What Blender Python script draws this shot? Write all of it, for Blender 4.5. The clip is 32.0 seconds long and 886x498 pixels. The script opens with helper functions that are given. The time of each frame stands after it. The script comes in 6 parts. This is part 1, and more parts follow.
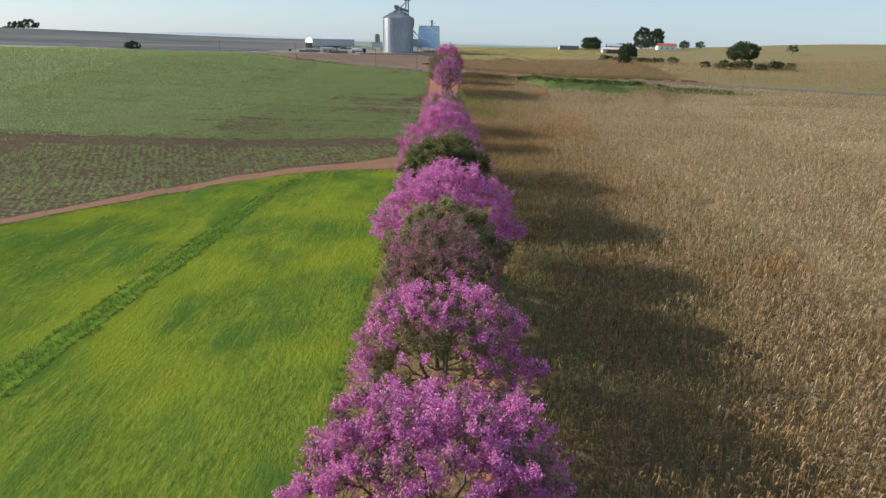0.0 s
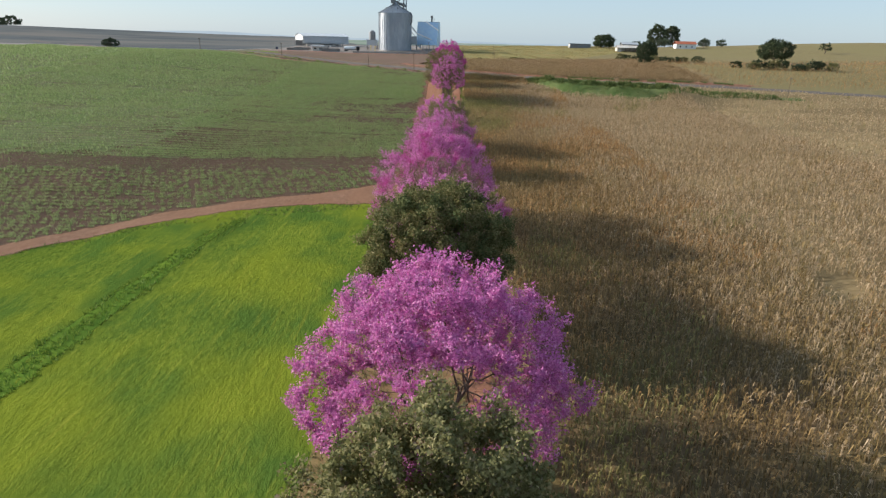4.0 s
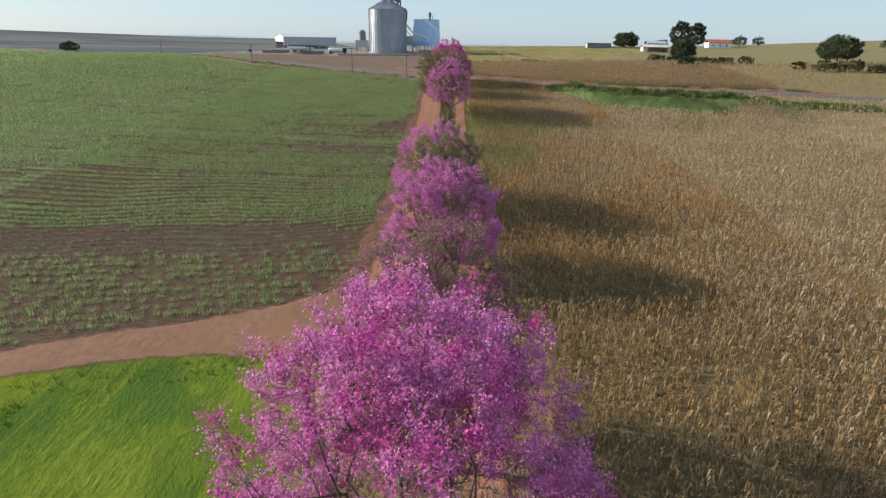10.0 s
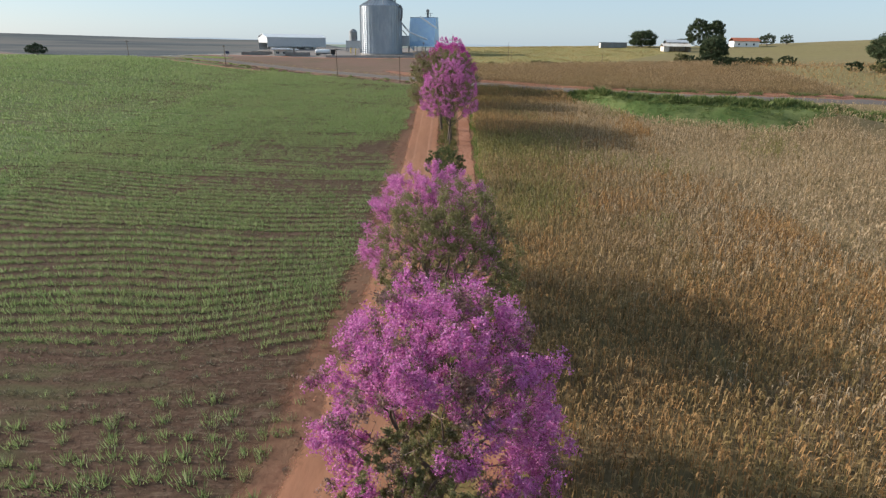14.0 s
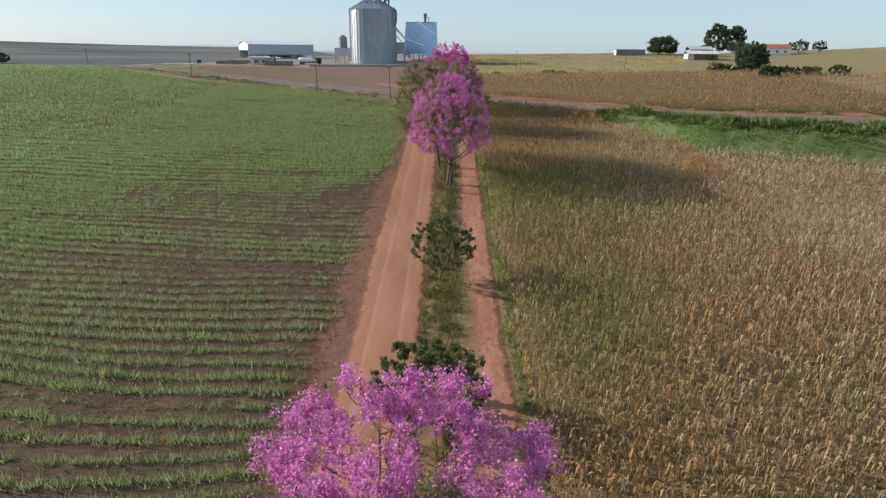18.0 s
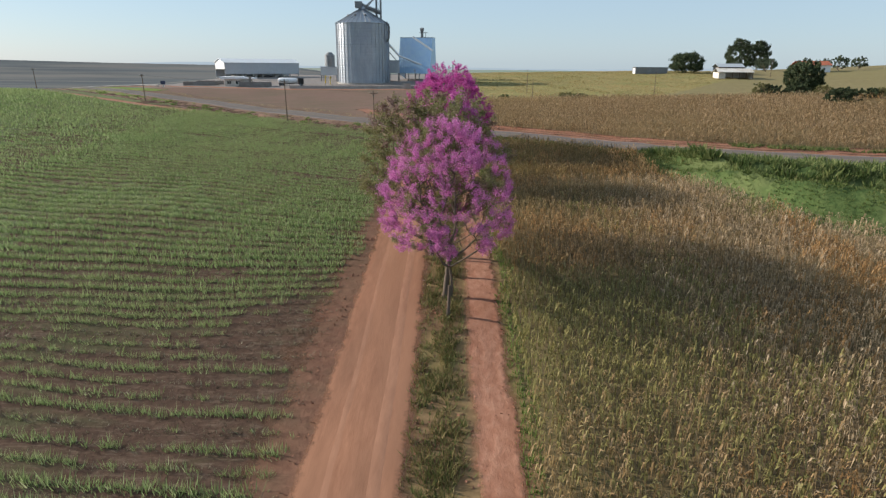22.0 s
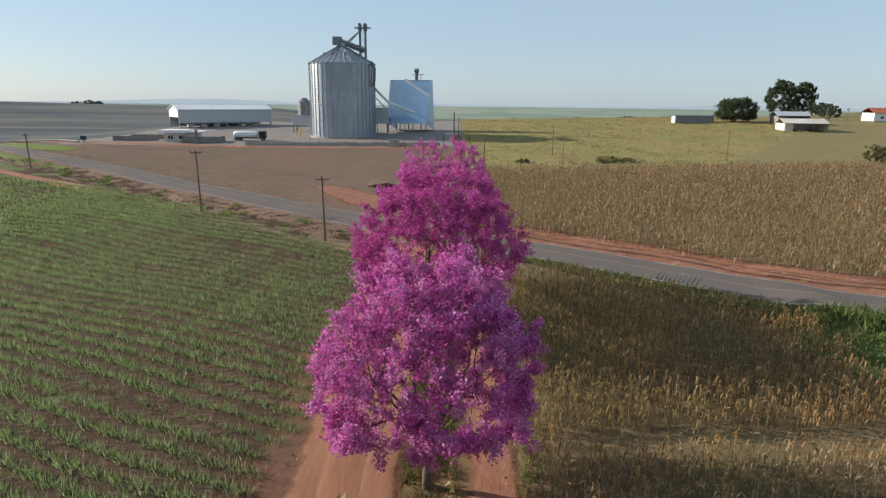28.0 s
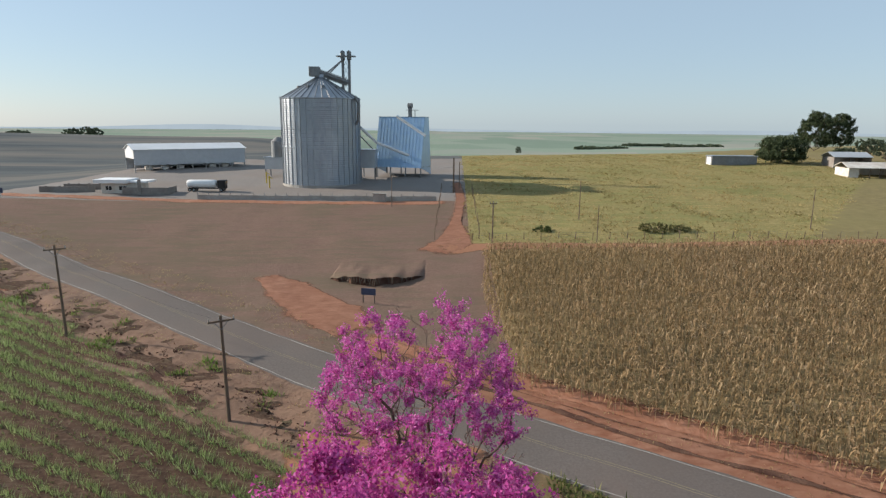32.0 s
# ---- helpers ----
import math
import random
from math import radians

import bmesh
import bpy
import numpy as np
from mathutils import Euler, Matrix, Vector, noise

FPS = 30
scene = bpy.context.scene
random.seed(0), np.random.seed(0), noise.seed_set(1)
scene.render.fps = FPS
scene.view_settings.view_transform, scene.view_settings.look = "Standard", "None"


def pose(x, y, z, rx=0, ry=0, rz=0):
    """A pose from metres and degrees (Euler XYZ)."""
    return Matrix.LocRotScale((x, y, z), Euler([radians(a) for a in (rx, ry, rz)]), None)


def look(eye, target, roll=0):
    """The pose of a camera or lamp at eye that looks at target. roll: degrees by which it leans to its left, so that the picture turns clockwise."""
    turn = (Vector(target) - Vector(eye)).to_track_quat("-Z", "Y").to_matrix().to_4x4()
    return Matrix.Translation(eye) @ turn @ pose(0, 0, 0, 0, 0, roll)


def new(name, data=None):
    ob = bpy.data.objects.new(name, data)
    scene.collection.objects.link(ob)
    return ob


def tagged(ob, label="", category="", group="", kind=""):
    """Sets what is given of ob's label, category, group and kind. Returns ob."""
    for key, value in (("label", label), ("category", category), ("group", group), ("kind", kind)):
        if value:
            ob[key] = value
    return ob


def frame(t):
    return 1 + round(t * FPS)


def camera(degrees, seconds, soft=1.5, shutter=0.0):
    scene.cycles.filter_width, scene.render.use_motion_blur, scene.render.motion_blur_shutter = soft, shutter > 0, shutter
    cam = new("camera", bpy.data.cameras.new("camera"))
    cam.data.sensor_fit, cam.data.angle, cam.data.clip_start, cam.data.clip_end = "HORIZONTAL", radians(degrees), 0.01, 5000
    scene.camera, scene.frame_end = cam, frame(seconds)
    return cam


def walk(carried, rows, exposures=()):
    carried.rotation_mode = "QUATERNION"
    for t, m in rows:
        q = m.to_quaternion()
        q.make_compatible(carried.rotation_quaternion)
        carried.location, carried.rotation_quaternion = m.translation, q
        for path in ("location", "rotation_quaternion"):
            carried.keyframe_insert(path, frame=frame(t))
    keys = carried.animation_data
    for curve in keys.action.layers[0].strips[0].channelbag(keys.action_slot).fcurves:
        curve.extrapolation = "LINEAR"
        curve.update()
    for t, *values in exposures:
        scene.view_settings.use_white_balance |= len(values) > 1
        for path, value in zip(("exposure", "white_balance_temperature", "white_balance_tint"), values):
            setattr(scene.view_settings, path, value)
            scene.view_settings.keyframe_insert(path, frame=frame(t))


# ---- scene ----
cam = camera(71.8, 32.0, 1.3)
METRES, EYE, TILT, LEAN, TURN = 321.4, 27.0, 1.1, 0.0, 0.0
ROWS = [
    (0.0, 0.0, 0.0, 0.0, 0.5, -20.13, -1.36),
    (0.5, 0.0002, 0.0154, -0.0003, 0.54, -20.15, -1.39),
    (1.0, 0.0004, 0.0307, -0.0009, 0.56, -20.16, -1.39),
    (1.5, 0.0008, 0.0461, -0.0017, 0.58, -20.15, -1.41),
    (2.0, 0.001, 0.0616, -0.0025, 0.6, -20.15, -1.45),
    (2.5, 0.0014, 0.0771, -0.0033, 0.62, -20.16, -1.47),
    (3.0, 0.0016, 0.0927, -0.0044, 0.64, -20.17, -1.47),
    (3.5, 0.0017, 0.1083, -0.0054, 0.66, -20.2, -1.45),
    (5.5, 0.0028, 0.1719, -0.0089, 0.78, -20.24, -1.45),
    (6.0, 0.003, 0.1874, -0.0096, 0.81, -20.22, -1.44),
    (6.5, 0.0031, 0.2032, -0.0104, 0.81, -20.19, -1.41),
    (7.0, 0.0031, 0.219, -0.0109, 0.83, -20.17, -1.37),
    (7.5, 0.0029, 0.2349, -0.0115, 0.82, -20.13, -1.28),
    (8.0, 0.0028, 0.2509, -0.0122, 0.81, -20.1, -1.25),
    (8.5, 0.0028, 0.2669, -0.0128, 0.81, -20.08, -1.2),
    (9.0, 0.0027, 0.2827, -0.0136, 0.8, -20.05, -1.15),
    (9.5, 0.0025, 0.2986, -0.0144, 0.78, -20.03, -1.07),
    (10.0, 0.0023, 0.3143, -0.0152, 0.77, -20.03, -0.99),
    (10.5, 0.0022, 0.3298, -0.0159, 0.77, -20.0, -0.91),
    (11.0, 0.002, 0.3452, -0.0166, 0.78, -20.0, -0.88),
    (11.5, 0.0019, 0.3604, -0.0174, 0.78, -20.0, -0.89),
    (12.0, 0.0018, 0.3757, -0.0183, 0.78, -19.97, -0.85),
    (12.5, 0.0017, 0.391, -0.0191, 0.76, -19.95, -0.79),
    (13.0, 0.0016, 0.4062, -0.0197, 0.75, -19.95, -0.76),
    (13.5, 0.0015, 0.4215, -0.0201, 0.74, -19.93, -0.74),
    (14.0, 0.0015, 0.4367, -0.0205, 0.74, -19.91, -0.71),
    (14.5, 0.0015, 0.4519, -0.0209, 0.72, -19.9, -0.7),
    (16.5, 0.0011, 0.5119, -0.0223, 0.69, -19.74, -0.6),
    (17.0, 0.0011, 0.5276, -0.0225, 0.7, -19.59, -0.6),
    (17.5, 0.0011, 0.5431, -0.0227, 0.71, -19.44, -0.63),
    (18.0, 0.0012, 0.5588, -0.023, 0.73, -19.3, -0.64),
    (18.5, 0.0012, 0.5744, -0.0232, 0.73, -19.18, -0.65),
    (19.0, 0.0011, 0.59, -0.0232, 0.75, -19.05, -0.64),
    (19.5, 0.0011, 0.6056, -0.0231, 0.74, -18.91, -0.6),
    (20.0, 0.0011, 0.6213, -0.023, 0.74, -18.75, -0.57),
    (20.5, 0.0012, 0.637, -0.0229, 0.75, -18.64, -0.53),
    (21.0, 0.0013, 0.6528, -0.0226, 0.75, -18.49, -0.5),
    (21.5, 0.0015, 0.6685, -0.0224, 0.75, -18.23, -0.49),
    (22.0, 0.0017, 0.6843, -0.0221, 0.77, -17.94, -0.48),
    (22.5, 0.0018, 0.7001, -0.0216, 0.78, -17.69, -0.47),
    (23.0, 0.002, 0.7159, -0.0213, 0.79, -17.43, -0.49),
    (23.5, 0.0021, 0.7316, -0.021, 0.81, -17.18, -0.47),
    (24.0, 0.0023, 0.7474, -0.0206, 0.83, -16.9, -0.45),
    (24.5, 0.0023, 0.7632, -0.0202, 0.83, -16.65, -0.42),
    (25.0, 0.0024, 0.779, -0.02, 0.84, -16.37, -0.4),
    (25.5, 0.0025, 0.7949, -0.0192, 0.86, -16.13, -0.4),
    (27.5, 0.0035, 0.8592, -0.0133, 1.02, -15.04, -0.51),
    (28.0, 0.0036, 0.8748, -0.0117, 1.04, -14.78, -0.53),
    (28.5, 0.0037, 0.8904, -0.0101, 1.09, -14.51, -0.55),
    (29.0, 0.0039, 0.906, -0.0085, 1.11, -14.21, -0.57),
    (29.5, 0.004, 0.9215, -0.0069, 1.13, -13.94, -0.55),
    (30.0, 0.0042, 0.9369, -0.0054, 1.15, -13.65, -0.55),
    (30.5, 0.0045, 0.9522, -0.0036, 1.17, -13.39, -0.54),
    (31.0, 0.0047, 0.9677, -0.0019, 1.19, -13.13, -0.53),
    (31.5, 0.0049, 0.9831, -0.0001, 1.19, -12.87, -0.51),
    (32.0, 0.0052, 0.9983, 0.0015, 1.21, -12.61, -0.48),
]
walk(cam, [(t, pose(0, 0, EYE, TILT, LEAN, TURN) @ pose(METRES * x, METRES * y, METRES * z, 90 + pitch, roll, yaw)) for t, x, y, z, yaw, pitch, roll in ROWS], [(0, .68, 6180, 10), (17, .68, 6180, 10), (25, .56, 6250, 10), (32, .54, 6320, 10)])

# ---- world and sun ----
SUN_EL, SUN_AZ = 22.0, -75.5
world = bpy.data.worlds.new("world")
scene.world = world
world.use_nodes = True
wn = world.node_tree
sky = wn.nodes.new("ShaderNodeTexSky")
sky.sky_type, sky.sun_disc = "NISHITA", False
sky.sun_elevation, sky.sun_rotation = radians(SUN_EL), radians(SUN_AZ)
sky.altitude, sky.air_density, sky.dust_density, sky.ozone_density = 500, 1.0, 0.7, 2.5
# thin haze: the clear sky mixed with an even pale grey-blue
veil = wn.nodes.new("ShaderNodeMix")
veil.data_type = "RGBA"
veil.inputs[0].default_value = 0.7
wn.links.new(sky.outputs[0], veil.inputs[6])
veil.inputs[7].default_value = (3.0, 3.75, 4.35, 1)
wn.links.new(veil.outputs[2], wn.nodes["Background"].inputs[0])
wn.nodes["Background"].inputs[1].default_value = 0.105
sun = new("sun", bpy.data.lights.new("sun", "SUN"))
sun.data.energy, sun.data.angle, sun.data.color = 5.0, radians(0.6), (1.0, 0.89, 0.75)
el, az = radians(SUN_EL), radians(SUN_AZ)
sun_from = Vector((math.sin(az) * math.cos(el), math.cos(az) * math.cos(el), math.sin(el)))
sun.matrix_world = look(sun_from * 300, (0, 0, 0))

# ---- the lie of the land ----
LAND_Y = [-150, 80, 147, 180, 200, 220, 240, 262, 285, 323, 355, 370, 387, 430, 490, 550, 620, 700, 1000, 1600, 4600]
LAND_Z = [-5, -3.5, -3.9, -2.8, -1.7, -1.1, .1, .9, 2.9, 5.5, 7.6, 8.7, 10, 12.2, 15.3, 17.8, 18.5, 16, 2, -10, -12]
LAND_S = [.07, .07, .065, .04, .03, .02, .015, .005, .01, .02, .03, .03, .03, .02, .015, .025, .02, .02, .01, 0, 0]
ROAD_X = [-420, -320, -200, -135, -110, -86, -62, -48.7, -14, 10.5, 23.4, 36.6, 46.4, 60, 73.6, 100, 140, 200, 400, 900]
ROAD_Y = [690, 600, 508, 464, 448, 434, 416, 407, 380.5, 364.7, 356.6, 347.8, 342.7, 337.8, 333, 327, 318, 305, 265, 190]


def road_y(x):
    return np.interp(x, ROAD_X, ROAD_Y)


def step(a, b, v):
    u = np.clip((v - a) / (b - a), 0, 1)
    return u * u * (3 - 2 * u)


def waves(x, y, size, seed=0):
    """A cheap smooth noise of about -1 to 1."""
    r = np.random.RandomState(seed + 11)
    out = 0
    for k in range(6):
        a, f, p = r.uniform(0, 6.28), r.uniform(0.6, 1.9) * 6.28 / size, r.uniform(0, 6.28)
        out = out + np.sin((x * np.cos(a) + y * np.sin(a)) * f + p + 1.3 * np.sin((x * np.sin(a) - y * np.cos(a)) * f * 0.5 + k))
    return out / 3.2


def land(x, y):
    """Height of the ground."""
    x, y = np.asarray(x, float), np.asarray(y, float)
    z = np.interp(y, LAND_Y, LAND_Z) + np.interp(y, LAND_Y, LAND_S) * np.clip(x, -60, 120)
    z = z + step(-40, -200, x) * step(640, 850, y) * (1 - step(1000, 2300, y)) * (11 + 6 * step(-200, -700, x))
    z = z + step(130, 420, x) * step(250, 520, y) * (1 - step(900, 1800, y)) * 10
    z = z + step(-80, -170, x) * step(240, 380, y) * 3.0 - step(-90, -190, x) * step(415, 540, y) * (1 - step(640, 900, y)) * 9
    # the two grassed banks with a ditch between them
    u = y - bund_mid(x)
    on = step(36, 47, x) * (1 - step(88, 116, x))
    z = z + on * (3.6 * np.exp(-((u + 12) / 4.4) ** 2) + 1.9 * np.exp(-((u - 8) / 4) ** 2) - 1.3 * np.exp(-((u + 2) / 4.0) ** 2) + (.4 * waves(x, y, 9, 8) + .22 * waves(x, y, 4, 9)) * np.exp(-(u / 18) ** 4))
    rough = np.exp(-((y - road_y(x) + 10.5) / 3.2) ** 2) * step(-8, -16, x) * step(-140, -110, x)
    z = z + rough * (.35 * waves(x, y, 6, 5) + .2 * waves(x, y, 2.6, 6))
    z = z + 0.10 * waves(x, y, 16, 1) + 0.04 * waves(x, y, 5, 2)
    return z


def bund_mid(x):
    return np.interp(x, [30, 38, 42, 46, 50, 58, 73, 97, 140, 330], [340, 336, 331, 324, 318, 313.5, 307, 303.5, 297, 262])


def bund_half(x):
    """How far the green of the banks reaches from their middle line."""
    return np.interp(x, [33, 37, 44, 80, 97, 112, 135, 150], [4, 14, 23, 20, 11, 5, 4, -1])


def track_y(x):
    return np.interp(x, [-200, -92, -77, -63, -52, -43, -35, -24, -8], [-60, 98, 119, 137.5, 148, 152, 154.5, 157, 163])


# ---- materials ----
def nodes_of(name):
    m = bpy.data.materials.new(name)
    m.use_nodes = True
    nt = m.node_tree
    return m, nt, nt.nodes["Principled BSDF"]


def noise_node(nt, vec, scale, detail=4.0, rough=0.6):
    n = nt.nodes.new("ShaderNodeTexNoise")
    n.inputs["Scale"].default_value, n.inputs["Detail"].default_value, n.inputs["Roughness"].default_value = scale, detail, rough
    nt.links.new(vec, n.inputs["Vector"])
    return n.outputs["Fac"]


def ramp_node(nt, fac, stops):
    r = nt.nodes.new("ShaderNodeValToRGB")
    while len(r.color_ramp.elements) < len(stops):
        r.color_ramp.elements.new(0.5)
    for e, (p, c) in zip(r.color_ramp.elements, stops):
        e.position, e.color = p, (*c, 1)
    nt.links.new(fac, r.inputs[0])
    return r.outputs[0]


def mix_node(nt, fac, a, b, mode="MIX"):
    m = nt.nodes.new("ShaderNodeMix")
    m.data_type, m.blend_type = "RGBA", mode
    if isinstance(fac, float):
        m.inputs[0].default_value = fac
    else:
        nt.links.new(fac, m.inputs[0])
    for sock, v in ((m.inputs[6], a), (m.inputs[7], b)):
        if isinstance(v, tuple):
            sock.default_value = (*v, 1)
        else:
            nt.links.new(v, sock)
    return m.outputs[2]


def surface(name, dark, light, patch, grain=2.0, large=0.05, rough=0.9, bump=0.3, metal=0.0, stretch=(1, 1, 1), spec=0.1, amount=0.6, dist=0.05):
    """Two scales of noise between three colours, with relief."""
    m, nt, bs = nodes_of(name)
    geo = nt.nodes.new("ShaderNodeNewGeometry")
    mp = nt.nodes.new("ShaderNodeMapping")
    mp.inputs["Scale"].default_value = stretch
    nt.links.new(geo.outputs["Position"], mp.inputs["Vector"])
    fine = noise_node(nt, mp.outputs[0], grain, 6, 0.7)
    wide = noise_node(nt, mp.outputs[0], large, 4, 0.6)
    base = ramp_node(nt, fine, [(0.3, dark), (0.7, light)])
    spot = ramp_node(nt, wide, [(0.42, (0, 0, 0)), (0.62, (amount, amount, amount))])
    col = mix_node(nt, spot, base, patch)
    nt.links.new(col, bs.inputs["Base Color"])
    bs.inputs["Roughness"].default_value, bs.inputs["Metallic"].default_value = rough, metal
    bs.inputs["Specular IOR Level"].default_value = spec
    b = nt.nodes.new("ShaderNodeBump")
    b.inputs["Strength"].default_value, b.inputs["Distance"].default_value = bump, dist
    nt.links.new(fine, b.inputs["Height"])
    nt.links.new(b.outputs[0], bs.inputs["Normal"])
    return m


def foliage(name, stops, sheer=0.35, rough=0.6, patch=None, size=0.04, amount=0.7):
    """Leaves, blades or petals: each piece takes its own tone; light shines through a part of it."""
    m, nt, bs = nodes_of(name)
    geo = nt.nodes.new("ShaderNodeNewGeometry")
    col = ramp_node(nt, geo.outputs["Random Per Island"], stops)
    if patch:
        w = noise_node(nt, geo.outputs["Position"], size, 3, 0.6)
        col = mix_node(nt, ramp_node(nt, w, [(0.45, (0, 0, 0)), (0.62, (amount, amount, amount))]), col, patch)
    nt.links.new(col, bs.inputs["Base Color"])
    bs.inputs["Roughness"].default_value, bs.inputs["Specular IOR Level"].default_value = rough, 0.1
    tr = nt.nodes.new("ShaderNodeBsdfTranslucent")
    nt.links.new(col, tr.inputs["Color"])
    mx = nt.nodes.new("ShaderNodeMixShader")
    mx.inputs[0].default_value = sheer
    nt.links.new(bs.outputs[0], mx.inputs[1])
    nt.links.new(tr.outputs[0], mx.inputs[2])
    nt.links.new(mx.outputs[0], nt.nodes["Material Output"].inputs["Surface"])
    return m


def field_soil(name, dark, light, straw, growth, much):
    """Tilled soil with a thin litter of straw and short green growth, worked along the rows."""
    m, nt, bs = nodes_of(name)
    geo = nt.nodes.new("ShaderNodeNewGeometry")
    mp = nt.nodes.new("ShaderNodeMapping")
    mp.inputs["Scale"].default_value = (.35, 1.5, 1)
    mp.inputs["Rotation"].default_value = (0, 0, .12)
    nt.links.new(geo.outputs["Position"], mp.inputs["Vector"])
    clod = noise_node(nt, geo.outputs["Position"], 2.6, 6, .75)
    litter = noise_node(nt, mp.outputs[0], 2.2, 5, .7)
    cover = noise_node(nt, mp.outputs[0], .33, 4, .65)
    wide = noise_node(nt, geo.outputs["Position"], .045, 3, .6)
    col = ramp_node(nt, clod, [(.3, dark), (.7, light)])
    col = mix_node(nt, ramp_node(nt, litter, [(.5, (0, 0, 0)), (.72, (.75, .75, .75))]), col, straw)
    both = nt.nodes.new("ShaderNodeMath")
    both.operation = "MULTIPLY_ADD"
    nt.links.new(wide, both.inputs[0])
    both.inputs[1].default_value = .8
    nt.links.new(cover, both.inputs[2])
    lo = 1.14 - much * .5
    amount = nt.nodes.new("ShaderNodeMapRange")
    amount.inputs["From Min"].default_value, amount.inputs["From Max"].default_value = lo - .12, lo + .14
    amount.inputs["To Max"].default_value = .8
    nt.links.new(both.outputs[0], amount.inputs["Value"])
    col = mix_node(nt, amount.outputs[0], col, growth)
    nt.links.new(col, bs.inputs["Base Color"])
    bs.inputs["Roughness"].default_value, bs.inputs["Specular IOR Level"].default_value = .95, .03
    b = nt.nodes.new("ShaderNodeBump")
    b.inputs["Strength"].default_value, b.inputs["Distance"].default_value = 1.0, .14
    nt.links.new(clod, b.inputs["Height"])
    nt.links.new(b.outputs[0], bs.inputs["Normal"])
    return m


def cereal_cover():
    """Young cereal seen from above: drilled streaks, yellower and deeper patches, uneven height."""
    m, nt, bs = nodes_of("young_cereal")
    geo = nt.nodes.new("ShaderNodeNewGeometry")
    rows = nt.nodes.new("ShaderNodeMapping")
    rows.inputs["Scale"].default_value = (1, .07, 1)
    nt.links.new(geo.outputs["Position"], rows.inputs["Vector"])
    lean = nt.nodes.new("ShaderNodeMapping")
    lean.inputs["Scale"].default_value, lean.inputs["Rotation"].default_value = (1, .4, 1), (0, 0, .5)
    nt.links.new(geo.outputs["Position"], lean.inputs["Vector"])
    tuft = noise_node(nt, lean.outputs[0], 2.2, 6, .72)
    streak = noise_node(nt, rows.outputs[0], 1.3, 4, .7)
    blotch = noise_node(nt, lean.outputs[0], .16, 5, .6)
    wide = noise_node(nt, geo.outputs["Position"], .045, 3, .55)
    col = ramp_node(nt, tuft, [(.28, (.050, .080, .013)), (.5, (.098, .143, .020)), (.75, (.175, .200, .032))])
    col = mix_node(nt, ramp_node(nt, blotch, [(.45, (0, 0, 0)), (.6, (.85, .85, .85))]), col, (.056, .105, .020))
    col = mix_node(nt, ramp_node(nt, wide, [(.45, (0, 0, 0)), (.6, (.55, .55, .55))]), col, (.18, .206, .018))
    col = mix_node(nt, ramp_node(nt, streak, [(.56, (0, 0, 0)), (.68, (.5, .5, .5))]), col, (.20, .215, .03))
    col = mix_node(nt, ramp_node(nt, streak, [(.30, (.55, .55, .55)), (.40, (0, 0, 0))]), col, (.045, .082, .014))
    nt.links.new(col, bs.inputs["Base Color"])
    bs.inputs["Roughness"].default_value, bs.inputs["Specular IOR Level"].default_value = .9, 0.0
    mound = nt.nodes.new("ShaderNodeMath")
    mound.operation = "MULTIPLY_ADD"
    nt.links.new(tuft, mound.inputs[0])
    mound.inputs[1].default_value = .5
    nt.links.new(blotch, mound.inputs[2])
    b = nt.nodes.new("ShaderNodeBump")
    b.inputs["Strength"].default_value, b.inputs["Distance"].default_value = .9, .5
    nt.links.new(mound.outputs[0], b.inputs["Height"])
    nt.links.new(b.outputs[0], bs.inputs["Normal"])
    return m


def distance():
    """The pale air of the far horizon: a surface glowing in haze colour."""
    m, nt, bs = nodes_of("glowing_haze")
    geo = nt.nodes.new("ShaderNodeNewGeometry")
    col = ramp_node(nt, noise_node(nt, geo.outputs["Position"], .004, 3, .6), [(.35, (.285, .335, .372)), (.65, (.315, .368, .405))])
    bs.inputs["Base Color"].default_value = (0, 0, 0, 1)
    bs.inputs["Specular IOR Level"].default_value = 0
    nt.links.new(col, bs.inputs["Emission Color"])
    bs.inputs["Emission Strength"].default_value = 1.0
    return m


def far_fields():
    """A wide plain of crops in large parcels, haze washed into their colours."""
    m, nt, bs = nodes_of("far_plain")
    geo = nt.nodes.new("ShaderNodeNewGeometry")
    mp = nt.nodes.new("ShaderNodeMapping")
    mp.inputs["Scale"].default_value, mp.inputs["Rotation"].default_value = (.006, .0032, 1), (0, 0, .2)
    nt.links.new(geo.outputs["Position"], mp.inputs["Vector"])
    cell = nt.nodes.new("ShaderNodeTexVoronoi")
    cell.voronoi_dimensions, cell.inputs["Scale"].default_value = "2D", 1.0
    nt.links.new(mp.outputs[0], cell.inputs["Vector"])
    grey = nt.nodes.new("ShaderNodeSeparateColor")
    nt.links.new(cell.outputs["Color"], grey.inputs[0])
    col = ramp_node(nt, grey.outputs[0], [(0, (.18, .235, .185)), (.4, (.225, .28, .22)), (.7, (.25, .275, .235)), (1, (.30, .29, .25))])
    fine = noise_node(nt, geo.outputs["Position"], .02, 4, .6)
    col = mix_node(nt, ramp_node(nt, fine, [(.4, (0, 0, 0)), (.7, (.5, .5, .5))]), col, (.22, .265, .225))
    nt.links.new(col, bs.inputs["Base Color"])
    bs.inputs["Roughness"].default_value, bs.inputs["Specular IOR Level"].default_value = .95, 0
    return m


